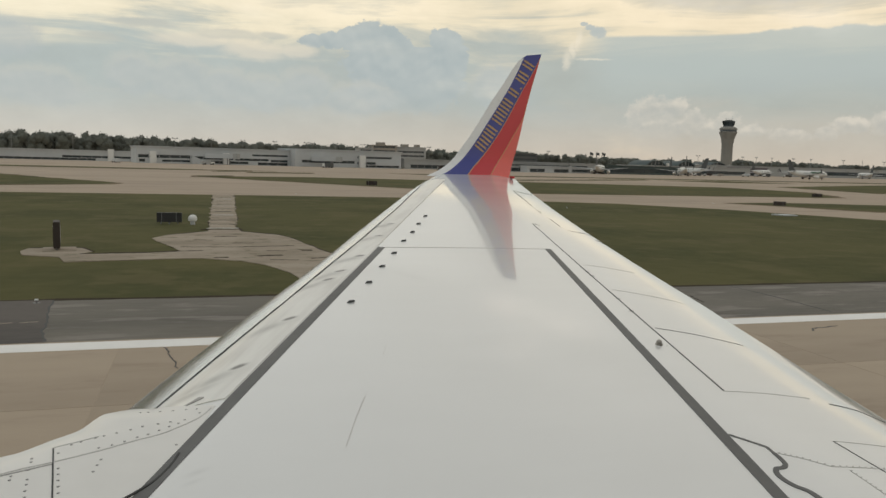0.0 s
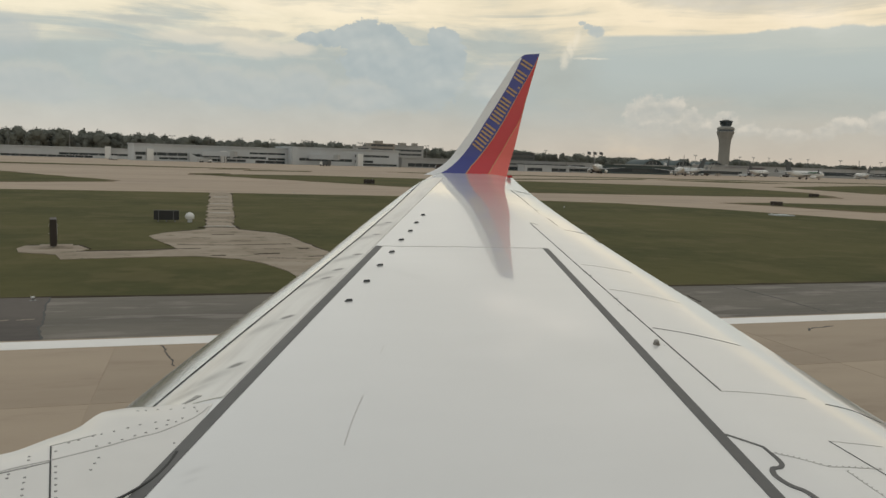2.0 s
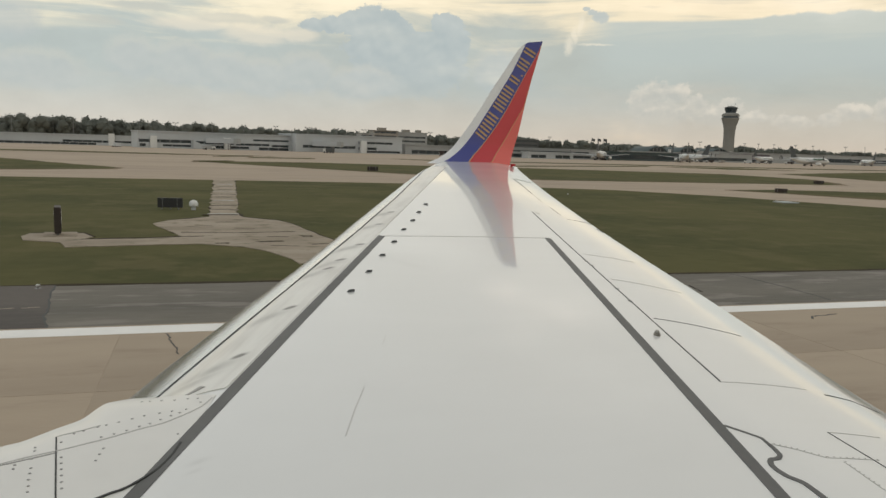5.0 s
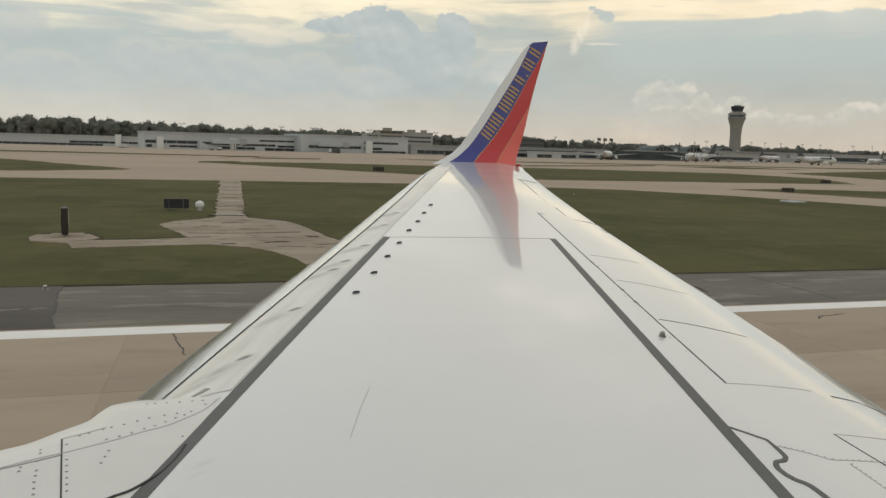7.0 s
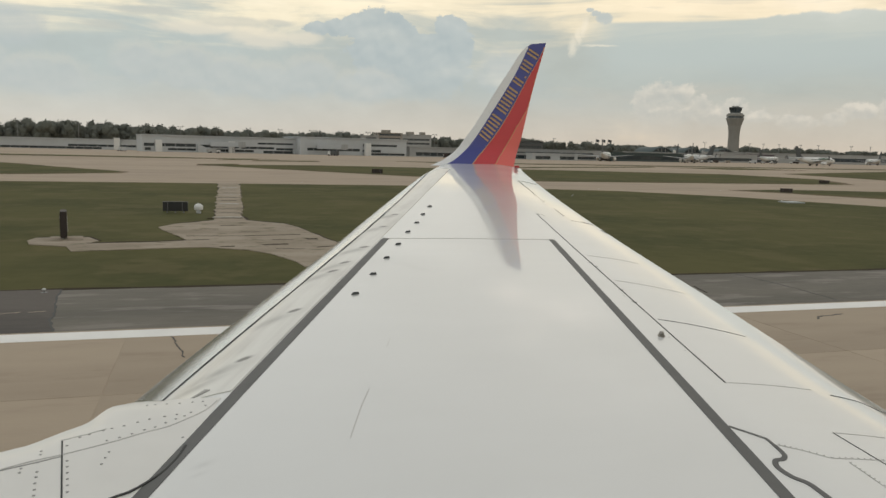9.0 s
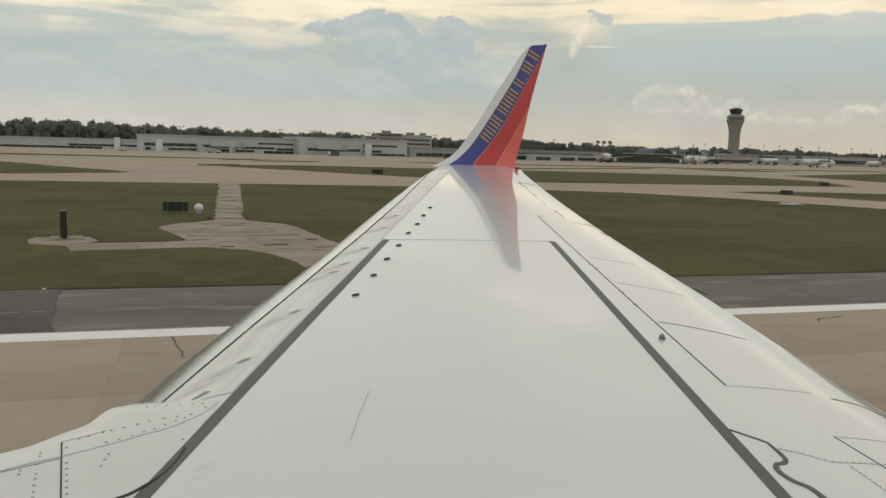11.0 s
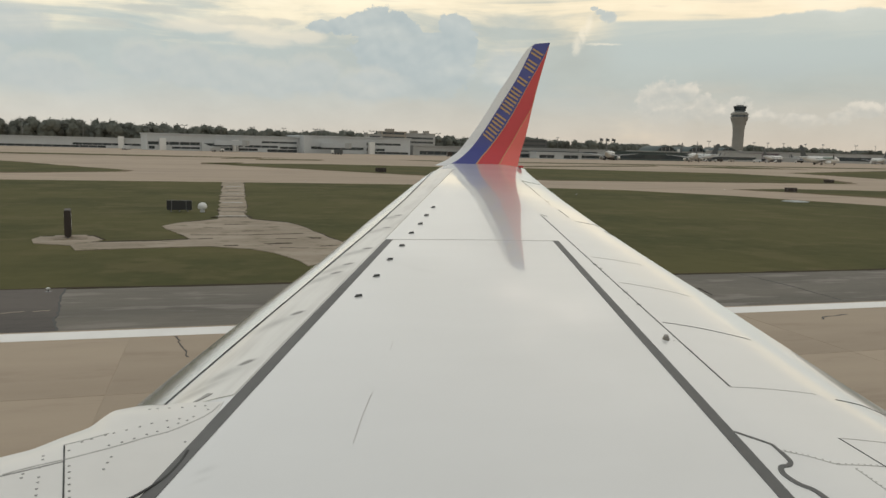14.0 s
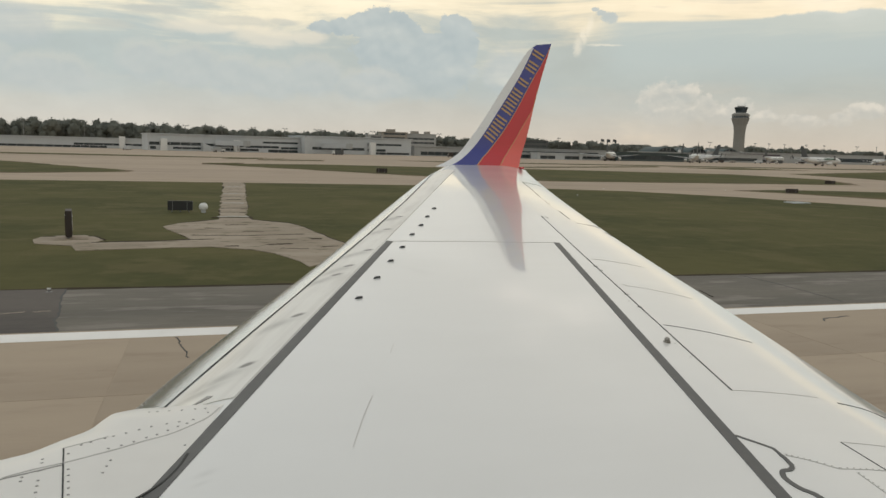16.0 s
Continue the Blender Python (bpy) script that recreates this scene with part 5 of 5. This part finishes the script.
# ---- service vehicles and small apron clutter ----
def vehicle(m, mat, label, l=6.0, h=2.4):
    t = thing("service_vehicle", label, "service vehicle", "apron vehicles", "", m)
    bm = bmesh.new()
    box(bm, -l / 2, l * 0.18, -1.1, 1.1, 0.5, h, 0.08)
    part("body", bm, mat, t)
    bm = bmesh.new()
    box(bm, l * 0.2, l / 2, -1.05, 1.05, 0.5, h * 0.85, 0.15)
    c = part("cab", bm, WHITE, t)
    bm = bmesh.new()
    box(bm, l / 2 - 0.25, l / 2 + 0.01, -0.9, 0.9, h * 0.5, h * 0.8)
    part("windscreen", bm, GLASS, c)
    for sx in (-0.3, 0.34):
        for sy in (-1.0, 1.0):
            bm = bmesh.new()
            cyl(bm, (l * sx, sy - 0.15, 0.45), (l * sx, sy + 0.15, 0.45), 0.45, 0.45, 14)
            part("wheel", bm, TYRE, t)


for i in range(20):
    rnd = random.Random(50 + i)
    x = (-40 + i * 45 if i < 3 else 120 + (i - 3) * 21) + rnd.uniform(-8, 8)
    y = 402 + max(0, x - 120) * 0.33 + rnd.uniform(-14, 10)
    mt = (WALL, WALL3, ROOF, DARKBR, WALL2)[i % 5]
    vehicle(pose(x, y, 0.016, 0, 0, rnd.uniform(0, 180)), mt, ("pale", "grey", "dark", "brown", "beige")[i % 5] + " service truck standing on the apron", rnd.uniform(4.5, 7), rnd.uniform(1.7, 2.6))


# ================= small things on the near grass =================
def sign_panel(name, label, m, w, h, face, depth=0.22, text=""):
    t = thing(name, label, "airfield sign", "airfield signs", "", m)
    bm = bmesh.new()
    box(bm, -w / 2, w / 2, -depth / 2, depth / 2, 0.12, 0.12 + h, 0.015)
    b = part("panel", bm, face, t)
    n = 3
    for i in range(n):
        bm = bmesh.new()
        px = -w / 2 + w * (i + 0.5) / n
        cyl(bm, (px, 0, 0), (px, 0, 0.12), 0.04)
        part("leg", bm, STEEL, t)
    for i in (1, 2):
        bm = bmesh.new()
        px = -w / 2 + w * (0.2 if i == 1 else 0.78)
        box(bm, px - 0.012, px + 0.012, -depth / 2 - 0.006, -depth / 2 - 0.001, 0.13, 0.11 + h)
        part("seam", bm, STEEL, b)
    if text:
        cu = bpy.data.curves.new("legend", "FONT")
        cu.body, cu.size, cu.extrude, cu.align_x = text, h * 0.8, 0.004, "CENTER"
        tmp = bpy.data.objects.new("legend", cu)
        scene.collection.objects.link(tmp)
        me = bpy.data.meshes.new_from_object(tmp.evaluated_get(bpy.context.evaluated_depsgraph_get()))
        bpy.data.objects.remove(tmp)
        me.materials.append(BLACK)
        o = new("legend", me)
        o.parent = b
        o.matrix_basis = pose(0, -depth / 2 - 0.006, 0.12 + h * 0.2, 90, 0, 0)
    return t


sign_panel("taxiway_sign", "dark navy airfield sign seen from behind, standing in grass", pose(-2.15, 50.2, 0, 0, 0, -3), 1.45, 0.58, BLACK)
sign_panel("taxiway_sign", "dark airfield sign beside a taxiway", pose(66.4, 79.0, 0, 0, 0, -30), 1.4, 0.48, DARKBR)
sign_panel("taxiway_sign", "dark airfield sign beside a taxiway", pose(99.1, 109.0, 0, 0, 0, -30), 1.6, 0.55, DARKBR)
sign_panel("taxiway_sign", "dark airfield sign on a grass island", pose(26.3, 128.2, 0, 0, 0, -8), 1.8, 0.7, DARKBR)
sign_panel("taxiway_sign", "yellow airfield sign with black letters in grass", pose(188, 38.2, 0, 0, 0, -12), 1.5, 0.8, YELLOW, 0.25, "\u2196E2")
sign_panel("taxiway_sign", "yellow direction sign with black letters on a slab", pose(82.5, 32.0, 0, 0, 0, -12), 3.0, 0.85, YELLOW, 0.25, "\u2196L|\u2196E2")
sign_panel("taxiway_sign", "black end panel beside a yellow direction sign", pose(80.5, 32.4, 0, 0, 0, -12), 0.9, 0.85, BLACK, 0.25)
sign_panel("taxiway_sign", "small yellow sign with a black letter on a slab", pose(458, 30.8, 0, 0, 0, -20), 1.0, 0.75, YELLOW, 0.25, "\u2190P")
sign_panel("taxiway_sign", "yellow airfield sign beside a far taxiway", pose(465, 121, 0.02), 2.6, 0.8, YELLOW)
sign_panel("taxiway_sign", "yellow and black airfield sign in grass", pose(-153, 62, 0, 0, 0, 10), 2.0, 0.8, YELLOW)
sign_panel("taxiway_sign", "long dark airfield sign seen from behind in grass", pose(531, 77.5, 0), 5.2, 0.9, BLACK)
sign_panel("taxiway_sign", "long dark airfield sign seen from behind in grass", pose(-90.7, 55, 0), 3.2, 0.7, BLACK)
for x, y, w in ((430, 105, 1.3), (452, 94, 1.8), (540, 124, 1.8), (531, 69, 2.4), (-111, 65.8, 1.6), (506, 276, 4.0)):
    sign_panel("taxiway_sign", "dark airfield sign seen from behind by a taxiway", pose(x, y, 0.02, 0, 0, -10), w, 0.6, DARKBR)
sign_panel("taxiway_sign", "pale airfield sign standing in mown grass", pose(-32, 58, 0, 0, 0, 5), 1.0, 0.6, WALL)

# distance signs: rounded black boxes with a white number on both faces
def distance_sign(m, digit):
    t = thing("distance_sign", "black runway distance sign with a white number on a slab", "runway sign", "runway distance signs", "", m)
    bm = bmesh.new()
    rings = []
    for z, k in ((0.06, 0.80), (0.10, 0.92), (0.40, 1.0), (0.85, 1.0), (1.14, 0.92), (1.18, 0.80)):
        w, d = 0.55 * (0.93 + 0.07 * k), 0.14 * k
        rings.append([(d, -w, z), (d, w, z), (d * 0.5, w + 0.03, z), (-d * 0.5, w + 0.03, z), (-d, w, z), (-d, -w, z), (-d * 0.5, -w - 0.03, z), (d * 0.5, -w - 0.03, z)])
    b = part("housing", loft(bm, rings), DARKBR, t)
    for s in (-0.35, 0.35):
        bm = bmesh.new()
        cyl(bm, (0, s, -0.03), (0, s, 0.07), 0.05)
        part("leg", bm, STEEL, t)
    bm = bmesh.new()
    box(bm, -0.55, 0.75, -0.8, 0.8, -0.05, -0.012, 0.01)
    part("base_slab", bm, SLABM, t)
    for side in (1, -1):
        cu = bpy.data.curves.new("number", "FONT")
        cu.body, cu.size, cu.extrude, cu.align_x = digit, 1.05, 0.003, "CENTER"
        tmp = bpy.data.objects.new("number", cu)
        scene.collection.objects.link(tmp)
        me = bpy.data.meshes.new_from_object(tmp.evaluated_get(bpy.context.evaluated_depsgraph_get()))
        bpy.data.objects.remove(tmp)
        me.materials.append(PAINT)
        o = new("number", me)
        o.parent = b
        o.matrix_basis = pose(side * 0.145, 0, 0.26, 90, 0, 90 * side)
    return t


distance_sign(pose(-6.12, 36.6, 0.06, 0, 0, 8.5), "4")
distance_sign(pose(470, 35.0, 0.06), "2")

# pale dome-topped housing
dome = thing("sensor_housing", "small pale dome-topped housing standing in grass", "housing", "", "", pose(-0.8, 50.0, 0))
bm = bmesh.new()
loft(bm, [[(r * math.cos(2 * math.pi * i / 16), r * math.sin(2 * math.pi * i / 16), z) for i in range(16)] for z, r in ((0.22, 0.24), (0.34, 0.27), (0.46, 0.25), (0.56, 0.16), (0.60, 0.04))])
part("dome", bm, WHITE, dome, "", True)
bm = bmesh.new()
cyl(bm, (0, 0, 0), (0, 0, 0.215), 0.15, 0.13, 12)
part("stem", bm, WALL, dome)


def edge_light(m, lens=WHITE):
    t = thing("edge_light", "small runway edge light on a short stem", "runway light", "runway edge lights", "", m)
    bm = bmesh.new()
    cyl(bm, (0, 0, 0), (0, 0, 0.22), 0.045, 0.035, 10)
    part("stem", bm, STEEL, t)
    bm = bmesh.new()
    loft(bm, [[(r * math.cos(2 * math.pi * i / 12), r * math.sin(2 * math.pi * i / 12), z) for i in range(12)] for z, r in ((0.22, 0.07), (0.27, 0.095), (0.33, 0.085), (0.36, 0.03))])
    part("lens", bm, lens, t, "", True)
    bm = bmesh.new()
    cyl(bm, (0, 0, 0.0), (0, 0, 0.02), 0.16, 0.15, 14)
    part("base_plate", bm, STEEL, t)
    return t


e0 = edge_light(pose(-4.5, 23.6, 0.008) @ Matrix.Diagonal((0.6, 0.6, 0.32, 1.0)))
for i in range(-6, 7):
    if i:
        copy_thing(e0, pose(-4.5 + 60 * i, 23.6, 0.008))
for x, y in ((34.1, 70.5), (53.5, 64.2), (60, 83), (44, 84), (30, 90.5), (10, 92)):
    copy_thing(e0, pose(x, y, 0.0 if y < 90 else 0.02))
# pale slab by the taxiway edge
bm = bmesh.new()
box(bm, -0.9, 0.9, -0.8, 0.8, 0, 0.09, 0.02)
tagged(part("concrete_slab", bm, WALL), "pale concrete slab lying in the grass", "slab").matrix_basis = pose(53.3, 62.6, 0.0)

# cracks and tar lines
for x, y in ((547, 32.3), (-62, 30.2)):
    t = thing("distance_sign", "black runway sign seen edge-on above two pale slabs", "runway sign", "runway distance signs", "", pose(x, y, 0.05))
    bm = bmesh.new()
    box(bm, -0.14, 0.14, -0.55, 0.55, 0.08, 1.15, 0.06)
    part("housing", bm, DARKBR, t)
    for s in (-0.35, 0.35):
        bm = bmesh.new()
        cyl(bm, (0, s, -0.01), (0, s, 0.09), 0.05)
        part("leg", bm, STEEL, t)
    for y0, y1 in ((-0.9, 0.9), (-4.2, -2.8)):
        bm = bmesh.new()
        box(bm, -1.9, 1.9, y0, y1, -0.06, -0.012, 0.02)
        part("slab", bm, SLABM, t)
# blue marker posts at the corners of the exits
BLUEP = material("blue_marker", (0.03, 0.045, 0.20), 0.5, 0.0, 0.1, 4.0)
post0 = None
for x, y in ((455.5, 22.9), (456, 21.9), (523, 37), (520, 45.5), (517, 87.6), (295.6, 26.5), (297, 25.9), (298.9, 27.7), (297.7, 21.8), (168.4, 24.6), (-102, 46.6), (-94, 38.7), (-142, 23.1), (247, 38.4)):
    if post0:
        copy_thing(post0, pose(x, y, 0.02))
        continue
    post0 = thing("edge_marker", "short blue marker post at a runway exit corner", "marker post", "exit marker posts", "", pose(x, y, 0.02))
    bm = bmesh.new()
    cyl(bm, (0, 0, 0), (0, 0, 0.62), 0.055, 0.05, 10)
    part("post", bm, BLUEP, post0)
    bm = bmesh.new()
    cyl(bm, (0, 0, 0.46), (0, 0, 0.54), 0.058, 0.058, 10)
    part("band", bm, PAINT, post0, "white reflective band")
    bm = bmesh.new()
    cyl(bm, (0, 0, 0), (0, 0, 0.03), 0.2, 0.18, 12)
    part("foot", bm, BLACK, post0)
rnd = random.Random(11)


def crack(pts, w, z, mat=JOINT):
    bm = bmesh.new()
    out = []
    for (xa, ya), (xb, yb) in zip(pts, pts[1:]):
        for i in range(6):
            t = i / 6
            out.append((xa + (xb - xa) * t + rnd.uniform(-0.03, 0.03), ya + (yb - ya) * t + rnd.uniform(-0.03, 0.03)))
    out.append(pts[-1])
    rings = []
    for i, (x, y) in enumerate(out):
        xa, ya = out[max(0, i - 1)]
        xb, yb = out[min(len(out) - 1, i + 1)]
        d = math.hypot(xb - xa, yb - ya) or 1
        k = w * rnd.uniform(0.6, 1.2) / 2
        nx, ny = -(yb - ya) / d * k, (xb - xa) / d * k
        rings.append([(x + nx, y + ny, z), (x - nx, y - ny, z), (x - nx, y - ny, z - 0.02), (x + nx, y + ny, z - 0.02)])
    loft(bm, rings)
    return tagged(part("crack", bm, mat), "tar-filled crack, pale streak, rubble line or painted lip shade on the pavement", "crack", "", "structure")


crack([(-3.42, 18.6), (-3.69, 19.93), (-3.75, 21.0), (-3.97, 22.05), (-4.14, 24.0)], 0.06, 0.015)
for pts in ([(-3.98, 20.95), (-4.35, 20.85)], [(-4.55, 20.9), (-5.05, 20.72)], [(-5.3, 20.6), (-5.5, 20.75)]):
    crack(pts, 0.06, 0.015, SLABM)
crack([(-0.88, 17.68), (-0.72, 16.8), (-0.56, 15.83)], 0.035, 0.019, DARKBR)
crack([(15.27, 16.58), (15.5, 16.85), (15.81, 16.92), (16.49, 17.04)], 0.06, 0.019)
for x0 in (-30, 18, 34, 52):
    crack([(x0, 18.9), (x0 + 0.2, 21.0), (x0 + 0.1, 23.9)], 0.06, 0.012)


# rubble lines across the worn path
for i in range(11):
    yy = 46.5 + i * 3.6 + rnd.uniform(-0.8, 0.8)
    w = 0.55 + rnd.uniform(0, 0.35)
    cx = 0.9 + (yy - 47) * 0.023
    crack([(cx - w, yy), (cx, yy + 0.15), (cx + w, yy)], 0.20 + 0.25 * rnd.random(), 0.034, SHADE_RUBBLE if i % 3 else STAIN)
# the first line paints the grass lip's shade along the path; the rest are rubble
for pts, w in (([(-5.0, 34.85), (-2.43, 35.2), (-1.30, 35.6), (-0.14, 35.8)], 0.20), ([(-1.14, 37.33), (1.35, 37.12), (3.99, 37.61)], 0.16), ([(-0.3, 46.3), (1.69, 46.4)], 0.45), ([(0.4, 42.06), (1.54, 42.12)], 0.20),
               ([(2.03, 33.6), (2.5, 33.8), (3.12, 33.89)], 0.34), ([(0.31, 33.3), (0.87, 33.3)], 0.28), ([(4.1, 35.7), (4.6, 35.7)], 0.40), ([(2.51, 32.4), (3.63, 32.2)], 0.12), ([(4.2, 32.71), (4.94, 33.0)], 0.16),
               ([(1.2, 38.8), (2.2, 38.9)], 0.10), ([(-0.6, 40.3), (0.3, 40.2)], 0.10), ([(2.6, 35.6), (3.5, 35.5)], 0.12)):
    crack(pts, w, 0.034, SHADE_RUBBLE)

# ================= concrete slabs of the runway edge =================
runway = bpy.data.objects["runway"]
bm = bmesh.new()
box(bm, -3.79, 3.79, -2.03, 2.03, -0.01, 0.004)
slab_me = bpy.data.meshes.new("slab")
bm.to_mesh(slab_me)
bm.free()
slab_me.materials.append(SLABR)
for j in range(4):
    for i in range(-8, 17):
        o = new("slab", slab_me)
        o.parent = runway
        o.matrix_basis = pose(-1.8 + 3.8 + 7.6 * i, 15.66 - 4.075 * j, 0.012)

# ================= woods on the skyline =================
rs = np.random.RandomState(21)
SKY = [(-700, 20), (-165, 18.5), (-125, 23), (-100, 22), (-58, 19), (-12, 19), (70, 16), (111, 17), (219, 15.5), (312, 16.5), (400, 13), (570, 14.5), (736, 12.5), (1400, 13)]
sx, sh = [p[0] for p in SKY], [p[1] for p in SKY]
verts, core = [], []
bm = bmesh.new()
bmesh.ops.create_icosphere(bm, subdivisions=2, radius=1.0)
ICO = np.array([v.co[:] for v in bm.verts])
ICOF = np.array([[v.index for v in f.verts] for f in bm.faces])
bm.free()
x = -700.0
while x < 1350:
    for row in range(2):
        tx = x + rs.uniform(-3, 3)
        ty = 735 + row * 45 + rs.uniform(-14, 14)
        H = float(np.interp(tx, sx, sh)) * rs.uniform(0.90, 1.16)
        R = rs.uniform(5.5, 9.0)
        lobes = rs.randint(7, 12)
        for _ in range(lobes):
            a, q = rs.uniform(0, 6.28), rs.uniform(0, 0.75)
            c = np.array([tx + R * q * math.cos(a), ty + R * q * math.sin(a), H * rs.uniform(0.25, 0.82)])
            r = R * rs.uniform(0.40, 0.62)
            k = 70
            d = rs.normal(0, 1, (k, 3))
            d /= np.linalg.norm(d, axis=1)[:, None]
            p = c + d * r * rs.uniform(0.82, 1.08, (k, 1))
            p[:, 2] = np.minimum(p[:, 2], H)
            s = rs.uniform(0.5, 1.5, (k, 1))
            core.append(c + ICO * r * 0.88 * rs.uniform(0.85, 1.1, (len(ICO), 1)))
            core[-1][:, 2] = np.minimum(core[-1][:, 2], H)
            for e in range(3):
                verts.append(p + rs.normal(0, 1, (k, 3)) * s * 0.5)
    x += rs.uniform(4.0, 7.0)
tri = np.concatenate([np.stack(verts[i:i + 3], 1) for i in range(0, len(verts), 3)])
me = bpy.data.meshes.new("woods")
nt = len(tri) * 3
cores = np.concatenate(core)
faces = np.concatenate([np.arange(nt).reshape(-1, 3), np.concatenate([ICOF + nt + i * len(ICO) for i in range(len(core))])])
me.from_pydata(np.concatenate([tri.reshape(-1, 3), cores]).tolist(), [], faces.tolist())
me.materials.append(LEAF)
tagged(new("woods", me), "dark green woods along the skyline behind the airport", "trees", "", "stuff")
bm = bmesh.new()
rings = []
for i in range(140):
    xx = -2600 + i * 42
    hh = 10.5 + 2.0 * math.sin(i * 1.7) + 1.5 * math.sin(i * 0.61)
    rings.append([(xx, 840, 0), (xx, 850, hh), (xx, 880, hh * 1.05), (xx, 890, 0)])
loft(bm, rings)
tagged(part("far_woods", bm, LEAF), "unbroken dark belt of distant woodland", "trees", "", "stuff")


# trees that stand singly by the terminal
def tree(m, seed, H=11.0):
    t = thing("tree", "broad dark green tree behind the terminal roofs", "tree", "terminal trees", "", m)
    r = np.random.RandomState(seed)
    bm = bmesh.new()
    cyl(bm, (0, 0, 0), (0.1, 0, H * 0.45), 0.35, 0.2, 8)
    for k in range(5):
        a = k * 1.26 + r.uniform(-0.3, 0.3)
        cyl(bm, (0.05, 0, H * r.uniform(0.28, 0.42)), (H * 0.24 * math.cos(a), H * 0.24 * math.sin(a), H * r.uniform(0.55, 0.75)), 0.15, 0.05, 6)
    part("trunk", bm, BARK, t)
    out = []
    for _ in range(15):
        a, q = r.uniform(0, 6.28), r.uniform(0, 0.34) * H
        c = np.array([q * math.cos(a), q * math.sin(a), H * r.uniform(0.42, 0.86)])
        k = 90
        d = r.normal(0, 1, (k, 3))
        d /= np.linalg.norm(d, axis=1)[:, None]
        p = c + d * H * r.uniform(0.10, 0.19) * r.uniform(0.5, 1.0, (k, 1))
        out.append(np.stack([p + r.normal(0, 0.32, (k, 3)) for _ in range(3)], 1))
    out = np.concatenate(out)
    me = bpy.data.meshes.new("crown")
    me.from_pydata(out.reshape(-1, 3).tolist(), [], np.arange(len(out) * 3).reshape(-1, 3).tolist())
    me.materials.append(LEAF)
    new("crown", me).parent = t
    return t


kinds = [tree(pose(532, 690, 0), 1, 12), tree(pose(556, 690, 0), 2, 12.5), tree(pose(580, 688, 0), 3, 13), tree(pose(300, 660, 0), 4, 14)]
for i, (x, y) in enumerate(((545, 700), (568, 705), (594, 690), (612, 700), (640, 700), (475, 690), (290, 665), (312, 668), (322, 660), (338, 672), (352, 676), (270, 672), (205, 690), (190, 684), (660, 705), (690, 700))):
    copy_thing(kinds[i % 4], pose(x, y, 0, 0, 0, i * 47) @ Matrix.Scale(0.85 + 0.07 * (i % 4), 4))
